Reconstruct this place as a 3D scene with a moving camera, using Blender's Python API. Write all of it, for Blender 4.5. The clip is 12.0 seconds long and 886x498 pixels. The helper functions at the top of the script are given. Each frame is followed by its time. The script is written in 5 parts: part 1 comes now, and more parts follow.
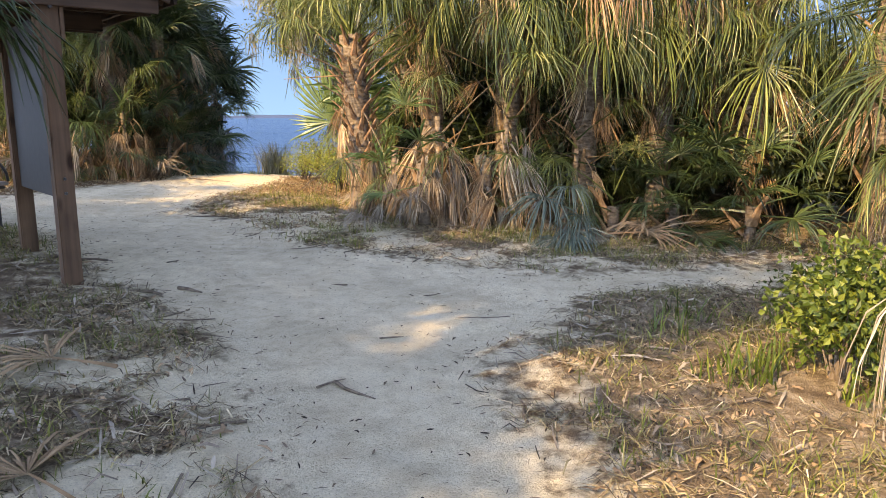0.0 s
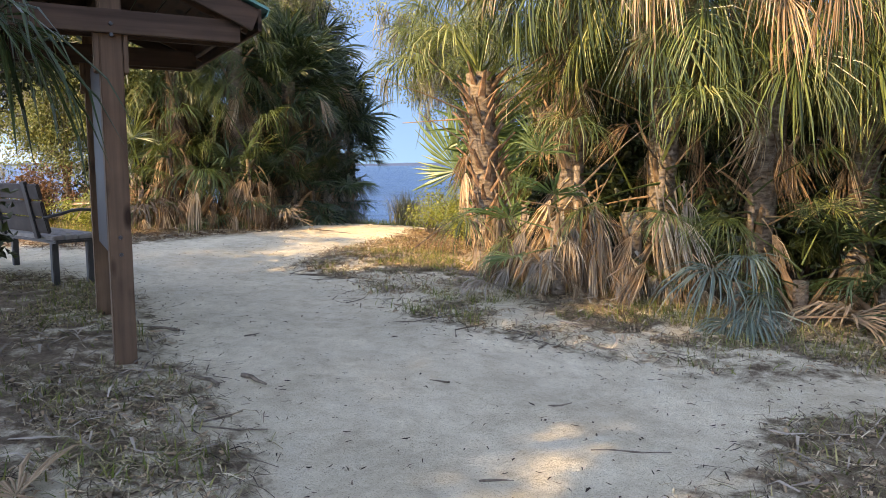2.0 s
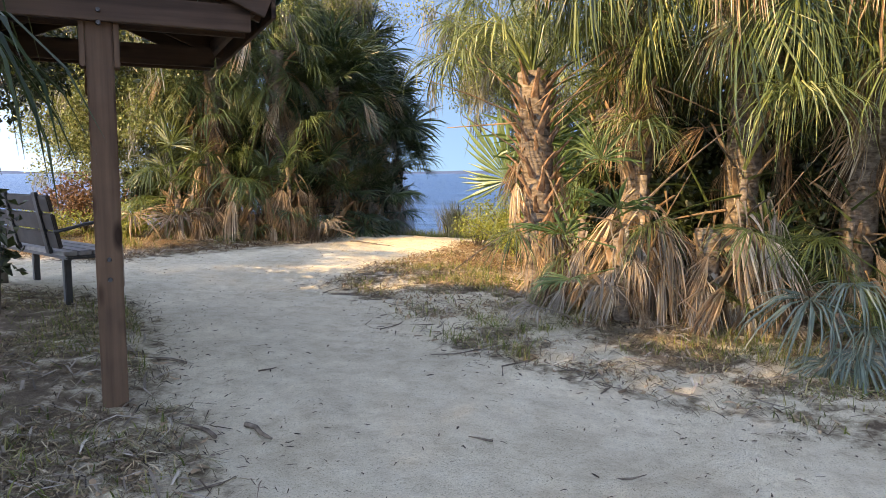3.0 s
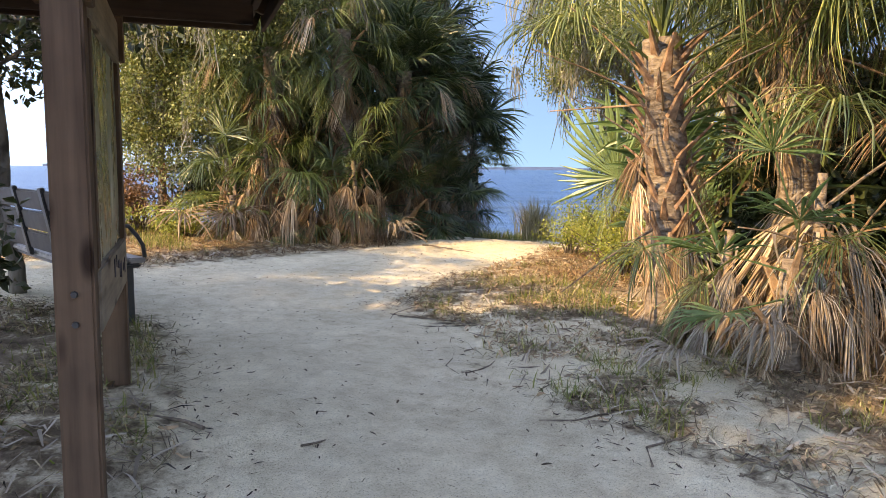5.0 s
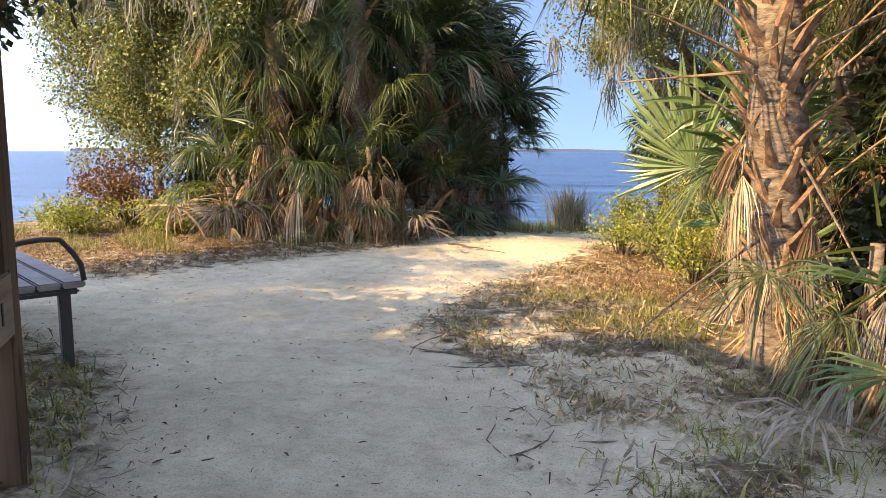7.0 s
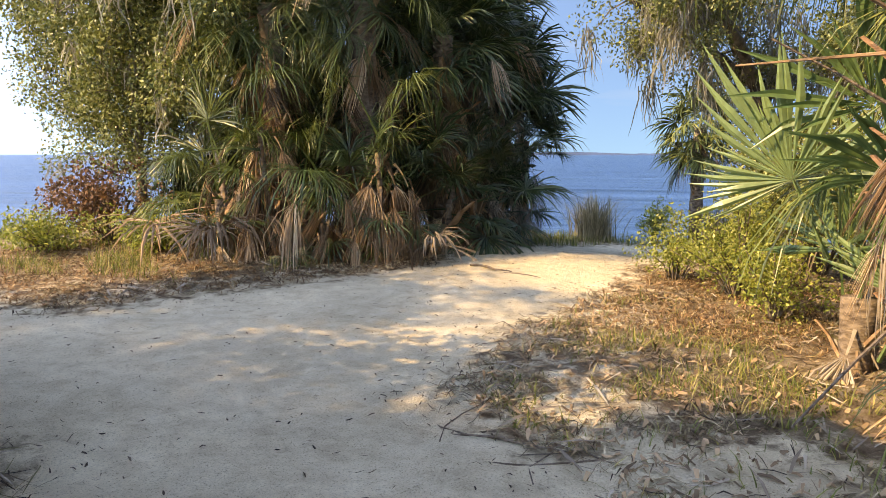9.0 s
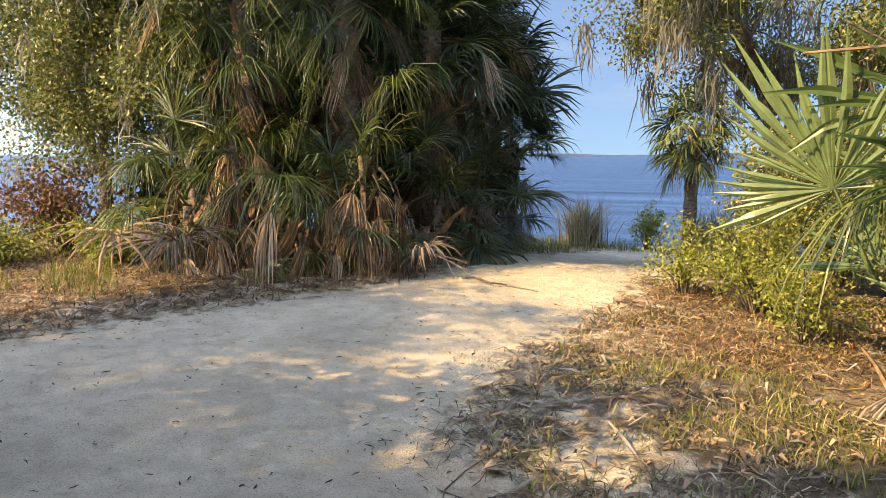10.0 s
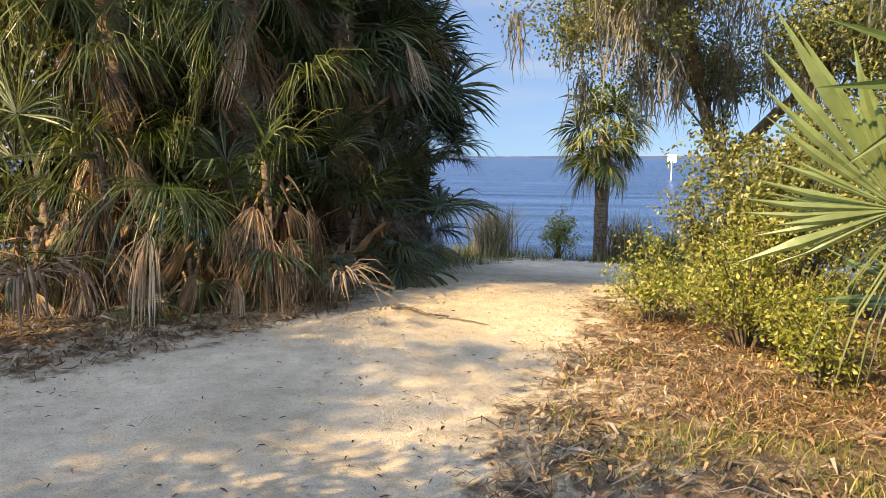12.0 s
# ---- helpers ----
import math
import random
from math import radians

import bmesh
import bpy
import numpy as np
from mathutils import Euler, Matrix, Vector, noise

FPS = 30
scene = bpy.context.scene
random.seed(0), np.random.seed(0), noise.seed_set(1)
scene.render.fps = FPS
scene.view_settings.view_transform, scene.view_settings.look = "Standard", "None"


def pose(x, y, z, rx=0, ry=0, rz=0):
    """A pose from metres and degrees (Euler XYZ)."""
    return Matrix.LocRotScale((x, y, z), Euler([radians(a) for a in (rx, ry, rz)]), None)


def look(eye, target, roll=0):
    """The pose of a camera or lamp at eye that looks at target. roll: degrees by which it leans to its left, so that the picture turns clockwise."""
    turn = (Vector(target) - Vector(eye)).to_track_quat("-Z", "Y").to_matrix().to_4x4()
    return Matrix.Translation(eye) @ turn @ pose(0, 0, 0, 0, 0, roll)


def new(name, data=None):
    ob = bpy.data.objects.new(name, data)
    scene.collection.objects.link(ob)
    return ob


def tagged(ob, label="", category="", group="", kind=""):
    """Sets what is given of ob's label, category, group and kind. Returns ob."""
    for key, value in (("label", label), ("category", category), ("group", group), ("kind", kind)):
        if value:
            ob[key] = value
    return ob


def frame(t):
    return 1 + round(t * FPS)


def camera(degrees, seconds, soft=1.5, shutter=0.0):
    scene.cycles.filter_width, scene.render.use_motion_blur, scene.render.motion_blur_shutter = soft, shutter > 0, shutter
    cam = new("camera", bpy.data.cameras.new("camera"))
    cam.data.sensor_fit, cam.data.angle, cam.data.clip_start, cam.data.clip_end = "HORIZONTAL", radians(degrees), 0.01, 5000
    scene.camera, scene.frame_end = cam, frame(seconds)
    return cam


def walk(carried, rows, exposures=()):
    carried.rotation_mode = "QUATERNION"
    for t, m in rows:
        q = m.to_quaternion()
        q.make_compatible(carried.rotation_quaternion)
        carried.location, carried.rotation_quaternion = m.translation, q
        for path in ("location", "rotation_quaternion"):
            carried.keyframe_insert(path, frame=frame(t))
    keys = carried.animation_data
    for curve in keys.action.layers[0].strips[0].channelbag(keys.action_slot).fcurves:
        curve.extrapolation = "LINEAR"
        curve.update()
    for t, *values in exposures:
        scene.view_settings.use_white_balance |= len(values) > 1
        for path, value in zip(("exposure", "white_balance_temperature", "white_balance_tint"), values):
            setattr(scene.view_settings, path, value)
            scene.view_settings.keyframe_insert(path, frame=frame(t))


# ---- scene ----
cam = camera(62.0, 12.0, soft=0.6)
METRES, EYE, TILT, LEAN, TURN = 7.6, 1.3, 0.0, 0.0, 0.0
ROWS = [
    (0.0, 0.0, 0.0, 0.0, -0.06, -10.2, 0.33),
    (0.5, 0.0031, 0.0418, 0.0005, 2.09, -9.2, 0.19),
    (1.0, 0.0099, 0.0827, 0.0012, 4.89, -8.05, 0.14),
    (1.5, 0.0119, 0.1206, 0.0013, 8.02, -7.11, 0.07),
    (2.0, 0.0034, 0.1673, 0.0007, 10.89, -6.49, 0.02),
    (2.5, -0.0023, 0.2139, -0.0013, 13.19, -6.18, -0.01),
    (3.0, -0.0096, 0.2637, 0.0021, 14.96, -5.88, 0.02),
    (3.5, -0.0273, 0.3103, 0.0007, 16.69, -5.66, -0.16),
    (5.5, -0.1046, 0.4682, 0.0019, 20.71, -6.58, -0.34),
    (6.0, -0.1214, 0.5096, 0.0035, 20.95, -7.13, -0.12),
    (6.5, -0.135, 0.546, 0.005, 21.33, -7.46, -0.07),
    (7.0, -0.153, 0.5846, 0.007, 21.94, -7.56, -0.11),
    (9.0, -0.2281, 0.7179, 0.0111, 22.36, -7.31, -0.04),
    (9.5, -0.2462, 0.7536, 0.0131, 21.79, -7.31, -0.06),
    (10.0, -0.264, 0.7839, 0.0135, 20.99, -7.22, -0.11),
    (10.5, -0.2885, 0.8149, 0.0149, 19.88, -7.13, -0.24),
    (11.0, -0.3086, 0.8429, 0.0136, 17.99, -7.02, -0.35),
    (11.5, -0.3312, 0.8756, 0.0179, 15.22, -7.01, -0.36),
    (12.0, -0.3567, 0.9052, 0.0182, 11.73, -7.1, -0.32),
]
walk(cam, [(t, pose(0, 0, EYE, TILT, LEAN, TURN) @ pose(METRES * x, METRES * y, METRES * z, 90 + pitch, roll, yaw)) for t, x, y, z, yaw, pitch, roll in ROWS],
     exposures=((0.0, 2.08, 12200, 22), (3.0, 2.14, 12300, 22), (6.5, 2.2, 12600, 22), (9.5, 2.0, 12800, 22), (12.0, 1.97, 12800, 22)))

# ---- world, sun, exposure ----
SUN_AZ, SUN_EL = 222.0, 37.0      # degrees clockwise from +y; above the horizon
world = bpy.data.worlds.new("sky")
scene.world = world
world.use_nodes = True
wn, wl = world.node_tree.nodes, world.node_tree.links
wn.clear()
sky = wn.new("ShaderNodeTexSky")
sky.sky_type, sky.sun_disc = "NISHITA", False
sky.sun_elevation, sky.sun_rotation = radians(SUN_EL), radians(SUN_AZ)
sky.air_density, sky.dust_density, sky.ozone_density = 0.9, 0.4, 2.5
wc = wn.new("ShaderNodeTexCoord")
wm = wn.new("ShaderNodeMapping")
wm.inputs["Scale"].default_value = (2.0, 5.0, 14.0)
wno = wn.new("ShaderNodeTexNoise")
wno.inputs["Scale"].default_value, wno.inputs["Detail"].default_value = 1.6, 6.0
wr = wn.new("ShaderNodeValToRGB")
wr.color_ramp.elements[0].position, wr.color_ramp.elements[1].position = 0.52, 0.85
wr.color_ramp.elements[1].color = (0.55, 0.55, 0.55, 1)
wmix = wn.new("ShaderNodeMixRGB")
wmix.inputs[2].default_value = (0.9, 1.3, 1.9, 1)
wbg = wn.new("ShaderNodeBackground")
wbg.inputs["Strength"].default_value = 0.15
wout = wn.new("ShaderNodeOutputWorld")
wl.new(wc.outputs["Generated"], wm.inputs["Vector"])
wl.new(wm.outputs[0], wno.inputs["Vector"])
wl.new(wno.outputs["Fac"], wr.inputs["Fac"])
wl.new(wr.outputs["Color"], wmix.inputs[0])
# haze evens out the brightest parts
wbw = wn.new("ShaderNodeRGBToBW")
wk = wn.new("ShaderNodeMath")
wk.operation = "MULTIPLY_ADD"
wk.inputs[1].default_value, wk.inputs[2].default_value = 0.1, 1.0
wdiv = wn.new("ShaderNodeVectorMath")
wdiv.operation = "DIVIDE"
wl.new(sky.outputs[0], wbw.inputs[0])
wl.new(wbw.outputs[0], wk.inputs[0])
wsat = wn.new("ShaderNodeHueSaturation")
wsat.inputs["Saturation"].default_value = 0.85
wl.new(sky.outputs[0], wsat.inputs["Color"])
wl.new(wsat.outputs[0], wdiv.inputs[0])
wl.new(wk.outputs[0], wdiv.inputs[1])
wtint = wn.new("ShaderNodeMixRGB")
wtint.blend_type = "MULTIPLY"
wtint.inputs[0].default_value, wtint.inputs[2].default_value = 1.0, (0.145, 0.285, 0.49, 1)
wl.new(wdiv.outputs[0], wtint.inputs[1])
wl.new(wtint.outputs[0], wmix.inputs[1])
# thin haze brightens the sky smoothly towards the sun
wdot = wn.new("ShaderNodeVectorMath")
wdot.operation = "DOT_PRODUCT"
wdot.inputs[1].default_value = (math.sin(radians(SUN_AZ)) * math.cos(radians(SUN_EL)), math.cos(radians(SUN_AZ)) * math.cos(radians(SUN_EL)), math.sin(radians(SUN_EL)))
whz = wn.new("ShaderNodeMapRange")
whz.interpolation_type = "SMOOTHSTEP"
for k_, v_ in (("From Min", -0.5), ("From Max", 1.0), ("To Min", 0.0), ("To Max", 1.0)):
    whz.inputs[k_].default_value = v_
whc = wn.new("ShaderNodeMixRGB")
whc.inputs[1].default_value, whc.inputs[2].default_value = (1.18, 1.18, 1.14, 1), (8.9, 6.4, 5.4, 1)
whm = wn.new("ShaderNodeMixRGB")
whm.blend_type = "MULTIPLY"
whm.inputs[0].default_value = 1.0
wl.new(wc.outputs["Generated"], wdot.inputs[0])
wl.new(wdot.outputs["Value"], whz.inputs["Value"])
wl.new(whz.outputs["Result"], whc.inputs[0])
wl.new(wmix.outputs[0], whm.inputs[1])
wl.new(whc.outputs[0], whm.inputs[2])
# the sky is looked up slightly higher, past its lowest, yellowest band
wup = wn.new("ShaderNodeVectorMath")
wup.operation = "ADD"
wup.inputs[1].default_value = (0, 0, 0.10)
wnorm = wn.new("ShaderNodeVectorMath")
wnorm.operation = "NORMALIZE"
wl.new(wc.outputs["Generated"], wup.inputs[0])
wl.new(wup.outputs[0], wnorm.inputs[0])
wl.new(wnorm.outputs[0], sky.inputs["Vector"])
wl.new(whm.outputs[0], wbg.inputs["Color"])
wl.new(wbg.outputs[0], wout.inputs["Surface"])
sun = new("sun", bpy.data.lights.new("sun", "SUN"))
sun.data.energy, sun.data.angle, sun.data.color = 2.7, radians(0.6), (1.0, 0.9, 0.68)
sa, se = radians(SUN_AZ), radians(SUN_EL)
SUNV = Vector((math.sin(sa) * math.cos(se), math.cos(sa) * math.cos(se), math.sin(se)))
sun.matrix_world = look(SUNV * 60, (0, 0, 0))


# ---- materials ----
def material(name, rough=0.8, spec=0.3):
    m = bpy.data.materials.new(name)
    m.use_nodes = True
    n, l = m.node_tree.nodes, m.node_tree.links
    b = n["Principled BSDF"]
    b.inputs["Roughness"].default_value = rough
    b.inputs["Specular IOR Level"].default_value = spec
    return m, n, l, b


def ramp(n, l, src, stops):
    r = n.new("ShaderNodeValToRGB")
    while len(r.color_ramp.elements) < len(stops):
        r.color_ramp.elements.new(0.5)
    for e, (p, c) in zip(r.color_ramp.elements, stops):
        e.position, e.color = p, (*c, 1)
    l.new(src, r.inputs["Fac"])
    return r.outputs["Color"]


def noise_node(n, l, scale, detail=4.0, stretch=(1, 1, 1), space="Object", rough=0.55):
    c = n.new("ShaderNodeTexCoord")
    mp = n.new("ShaderNodeMapping")
    mp.inputs["Scale"].default_value = stretch
    t = n.new("ShaderNodeTexNoise")
    t.inputs["Scale"].default_value, t.inputs["Detail"].default_value, t.inputs["Roughness"].default_value = scale, detail, rough
    l.new(c.outputs[space], mp.inputs["Vector"])
    l.new(mp.outputs[0], t.inputs["Vector"])
    return t.outputs["Fac"]


def mixed(n, l, fac, a, b, mode="MIX"):
    x = n.new("ShaderNodeMixRGB")
    x.blend_type = mode
    for sock, v in ((x.inputs[0], fac), (x.inputs[1], a), (x.inputs[2], b)):
        if isinstance(v, (int, float)):
            sock.default_value = v
        elif isinstance(v, tuple):
            sock.default_value = (*v, 1)
        else:
            l.new(v, sock)
    return x.outputs[0]


def bump(n, l, b, height, strength=0.4, dist=0.02):
    bn = n.new("ShaderNodeBump")
    bn.inputs["Strength"].default_value, bn.inputs["Distance"].default_value = strength, dist
    l.new(height, bn.inputs["Height"])
    l.new(bn.outputs[0], b.inputs["Normal"])


def leaf_material(name, stops, through_light=0.3, rough=0.42, island=0.6, spec=0.4):
    """Leaf surface: hue differs from leaf to leaf and from blade to blade, some light shines through."""
    m, n, l, b = material(name, rough, spec)
    g = n.new("ShaderNodeNewGeometry")
    o = n.new("ShaderNodeObjectInfo")
    a = n.new("ShaderNodeMath")
    a.operation = "MULTIPLY"
    a.inputs[1].default_value = island
    l.new(g.outputs["Random Per Island"], a.inputs[0])
    c = n.new("ShaderNodeMath")
    c.operation = "MULTIPLY_ADD"
    c.inputs[1].default_value = 1 - island
    l.new(o.outputs["Random"], c.inputs[0])
    l.new(a.outputs[0], c.inputs[2])
    col = ramp(n, l, c.outputs[0], stops)
    blot = noise_node(n, l, 9.0, 3.0)
    col = mixed(n, l, 0.55, col, ramp(n, l, blot, [(0.3, (0.55, 0.55, 0.5)), (0.7, (1.25, 1.25, 1.2))]), "MULTIPLY")
    l.new(col, b.inputs["Base Color"])
    t = n.new("ShaderNodeBsdfTranslucent")
    tc = mixed(n, l, 0.5, col, (0.9, 0.85, 0.3), "MULTIPLY")
    l.new(mixed(n, l, 0.7, col, tc), t.inputs["Color"])
    s = n.new("ShaderNodeMixShader")
    s.inputs[0].default_value = through_light
    l.new(b.outputs[0], s.inputs[1])
    l.new(t.outputs[0], s.inputs[2])
    l.new(s.outputs[0], n["Material Output"].inputs["Surface"])
    return m


M_FROND = leaf_material("palm_green", [(0.0, (0.012, 0.020, 0.006)), (0.35, (0.045, 0.068, 0.018)), (0.6, (0.12, 0.16, 0.05)), (0.85, (0.25, 0.28, 0.085)), (1.0, (0.46, 0.43, 0.19))], 0.26, 0.36, 0.5)
# deeper copy of palm_green; the shade over these palms is in the colour
M_FROND_DARK = leaf_material("palm_green_shaded", [(0.0, (0.014, 0.03, 0.010)), (0.6, (0.04, 0.07, 0.024)), (1.0, (0.11, 0.15, 0.06))], 0.2, 0.33)
M_FROND_YOUNG = leaf_material("palm_bright_green", [(0.0, (0.07, 0.13, 0.05)), (0.6, (0.14, 0.23, 0.095)), (1.0, (0.28, 0.37, 0.18))], 0.42, 0.34)
M_FROND_GREY = leaf_material("palm_blue_green", [(0.0, (0.045, 0.075, 0.06)), (0.6, (0.09, 0.13, 0.10)), (1.0, (0.20, 0.24, 0.18))], 0.2, 0.36)
M_DEAD = leaf_material("palm_dry_tan", [(0.0, (0.05, 0.03, 0.018)), (0.35, (0.17, 0.105, 0.062)), (0.7, (0.37, 0.255, 0.155)), (1.0, (0.66, 0.54, 0.39))], 0.14, 0.7, 0.55, 0.2)
# palm_dry_tan browned; partial shade of the waterside thicket is put into the colour
M_DEAD_SHADED = leaf_material("palm_dry_tan_shaded", [(0.0, (0.035, 0.022, 0.014)), (0.4, (0.12, 0.075, 0.045)), (0.75, (0.27, 0.18, 0.11)), (1.0, (0.52, 0.41, 0.28))], 0.15, 0.75, 0.5, 0.15)
M_DEAD_GREY = leaf_material("palm_dry_grey", [(0.0, (0.07, 0.055, 0.042)), (0.5, (0.22, 0.18, 0.14)), (1.0, (0.46, 0.41, 0.34))], 0.12, 0.75, 0.6, 0.2)
M_OAK = leaf_material("oak_leaf", [(0.0, (0.06, 0.085, 0.025)), (0.5, (0.17, 0.20, 0.065)), (1.0, (0.38, 0.40, 0.18))], 0.3, 0.36, 0.9)
# oak_leaf darkened to near black; shade is put into the colour
M_OAK_DARK = leaf_material("oak_leaf_shade_dark", [(0.0, (0.014, 0.022, 0.008)), (1.0, (0.06, 0.08, 0.028))], 0.25, 0.4, 0.9)
M_YELLOW = leaf_material("yellow_green_leaf", [(0.0, (0.10, 0.14, 0.03)), (0.5, (0.24, 0.28, 0.06)), (1.0, (0.46, 0.46, 0.15))], 0.45, 0.45, 0.9)
M_SHRUB = leaf_material("shrub_leaf", [(0.0, (0.03, 0.055, 0.012)), (0.6, (0.10, 0.15, 0.03)), (1.0, (0.24, 0.28, 0.06))], 0.35, 0.42, 0.9)
M_RED = leaf_material("red_brown_leaf", [(0.0, (0.06, 0.05, 0.02)), (0.5, (0.17, 0.08, 0.04)), (1.0, (0.30, 0.17, 0.09))], 0.25, 0.6, 0.9)
M_MOSS = leaf_material("hanging_moss", [(0.0, (0.16, 0.16, 0.145)), (0.6, (0.30, 0.30, 0.27)), (1.0, (0.46, 0.46, 0.41))], 0.5, 0.9, 0.9, 0.1)
M_GRASS = leaf_material("grass_blade", [(0.0, (0.06, 0.09, 0.022)), (0.5, (0.14, 0.175, 0.04)), (0.75, (0.28, 0.26, 0.09)), (1.0, (0.42, 0.35, 0.18))], 0.3, 0.6, 1.0, 0.2)
M_REED = leaf_material("reed_blade", [(0.0, (0.11, 0.10, 0.05)), (0.5, (0.26, 0.22, 0.13)), (1.0, (0.46, 0.39, 0.26))], 0.25, 0.6, 1.0, 0.2)
M_STRAW = leaf_material("dry_straw", [(0.0, (0.07, 0.052, 0.036)), (0.35, (0.16, 0.12, 0.08)), (0.6, (0.17, 0.165, 0.085)), (0.8, (0.32, 0.24, 0.14)), (1.0, (0.52, 0.44, 0.31))], 0.05, 0.85, 1.0, 0.1)
M_GOLD = leaf_material("golden_straw", [(0.0, (0.055, 0.03, 0.018)), (0.4, (0.15, 0.085, 0.045)), (0.75, (0.28, 0.17, 0.09)), (1.0, (0.46, 0.35, 0.21))], 0.08, 0.8, 1.0, 0.15)
M_BITS = leaf_material("dark_bits", [(0.0, (0.025, 0.02, 0.017)), (0.6, (0.08, 0.06, 0.045)), (1.0, (0.2, 0.15, 0.11))], 0.02, 0.9, 1.0, 0.1)
M_LITTER = leaf_material("leaf_litter", [(0.0, (0.1, 0.072, 0.05)), (0.5, (0.24, 0.165, 0.105)), (1.0, (0.42, 0.29, 0.18))], 0.03, 0.85, 1.0, 0.1)


def bark_material(name, dark, light, scale=9.0, stretch=(1, 1, 0.25), strength=0.8):
    m, n, l, b = material(name, 0.9, 0.15)
    f = noise_node(n, l, scale, 7.0, stretch)
    l.new(ramp(n, l, f, [(0.32, dark), (0.68, light)]), b.inputs["Base Color"])
    bump(n, l, b, f, strength, 0.03)
    return m


M_TRUNK = bark_material("palm_trunk", (0.07, 0.05, 0.035), (0.24, 0.19, 0.14), 14, (1, 1, 2.5))
M_BOOT = bark_material("palm_leaf_base", (0.17, 0.10, 0.055), (0.42, 0.28, 0.17), 16, (0.3, 1, 1), 0.5)
M_BOOT_ORANGE = bark_material("palm_leaf_base_orange", (0.14, 0.075, 0.045), (0.40, 0.25, 0.155), 16, (0.3, 1, 1), 0.6)
M_BARK = bark_material("oak_bark", (0.05, 0.042, 0.035), (0.22, 0.20, 0.17), 12)
M_TWIG = bark_material("dry_twig", (0.06, 0.045, 0.035), (0.2, 0.16, 0.12), 30)
M_BRANCH_GREY = bark_material("bare_grey_branch", (0.22, 0.20, 0.18), (0.48, 0.45, 0.41), 20)


def wood_material(name, dark, light, axis=2, rough=0.8):
    st = [15.0, 15.0, 15.0]
    st[axis] = 0.8
    m, n, l, b = material(name, rough, 0.25)
    grain = noise_node(n, l, 1.6, 8.0, tuple(st))
    stain = noise_node(n, l, 3.0, 4.0)
    c = ramp(n, l, grain, [(0.2, dark), (0.5, tuple((a + d) / 2 for a, d in zip(dark, light))), (0.85, light)])
    c = mixed(n, l, 0.7, c, ramp(n, l, stain, [(0.25, (0.5, 0.5, 0.52)), (0.7, (1.2, 1.15, 1.1))]), "MULTIPLY")
    st2 = [9.0, 9.0, 9.0]
    st2[axis] = 3.5
    v = n.new("ShaderNodeTexVoronoi")
    tc = n.new("ShaderNodeTexCoord")
    mp = n.new("ShaderNodeMapping")
    mp.inputs["Scale"].default_value = st2
    v.inputs["Scale"].default_value = 0.75
    l.new(tc.outputs["Object"], mp.inputs["Vector"])
    l.new(mp.outputs[0], v.inputs["Vector"])
    c = mixed(n, l, 1.0, c, ramp(n, l, v.outputs["Distance"], [(0.10, (0.22, 0.17, 0.14)), (0.24, (1, 1, 1))]), "MULTIPLY")
    l.new(c, b.inputs["Base Color"])
    bump(n, l, b, grain, 0.35, 0.004)
    return m


M_POST = wood_material("treated_post_wood", (0.06, 0.033, 0.02), (0.20, 0.12, 0.075))
# the posts' timber darkened; shade under the roof is put into the colour
M_BEAM_Y = wood_material("treated_beam_wood_shaded", (0.028, 0.016, 0.011), (0.10, 0.06, 0.04), 1)
M_BEAM_X = wood_material("treated_cross_wood_shaded", (0.028, 0.016, 0.011), (0.10, 0.06, 0.04), 0)
M_BOARD = wood_material("weathered_board_wood", (0.16, 0.12, 0.085), (0.42, 0.34, 0.26), 1)


def plain_material(name, col, rough, spec=0.4, metal=0.0, var=0.25, scale=20.0):
    m, n, l, b = material(name, rough, spec)
    f = noise_node(n, l, scale, 5.0)
    l.new(ramp(n, l, f, [(0.3, tuple(c * (1 - var) for c in col)), (0.7, tuple(min(1, c * (1 + var)) for c in col))]), b.inputs["Base Color"])
    b.inputs["Metallic"].default_value = metal
    bump(n, l, b, f, 0.15, 0.004)
    return m


M_ROOF = plain_material("green_painted_metal", (0.05, 0.22, 0.19), 0.4, 0.5, 0.0, 0.3, 6)
M_STEEL = plain_material("dark_painted_steel", (0.035, 0.035, 0.035), 0.45, 0.5)
M_BENCH = plain_material("grey_brown_plastic_slat", (0.045, 0.035, 0.03), 0.6, 0.4, 0, 0.3, 12)
# seat slats are a paler grey than the back slats
M_BENCH_SEAT = plain_material("pale_grey_slat", (0.24, 0.22, 0.20), 0.55, 0.4, 0, 0.25, 12)
M_SIGN = plain_material("white_sign_paint", (0.8, 0.8, 0.8), 0.5)
M_BLACK = plain_material("black_backing_board", (0.02, 0.019, 0.018), 0.6)
# dark bluish base colour stands for distance haze over the woods
M_SHORE = plain_material("far_shore_woods_hazed", (0.06, 0.095, 0.16), 1.0, 0.0, 0, 0.2, 0.01)
M_SPOT = plain_material("dark_worn_paint", (0.03, 0.02, 0.03), 0.7)

# weathered acrylic sheet of the notice board
M_PANEL, _n, _l, _b = material("weathered_acrylic_sheet", 0.22, 0.5)
_f = noise_node(_n, _l, 5.0, 7.0, (1, 1, 0.4))
_l.new(ramp(_n, _l, _f, [(0.3, (0.12, 0.115, 0.07)), (0.6, (0.24, 0.23, 0.155)), (0.72, (0.5, 0.5, 0.42))]), _b.inputs["Base Color"])
_l.new(ramp(_n, _l, _f, [(0.35, (0.12, 0.12, 0.12)), (0.7, (0.5, 0.5, 0.5))]), _b.inputs["Roughness"])

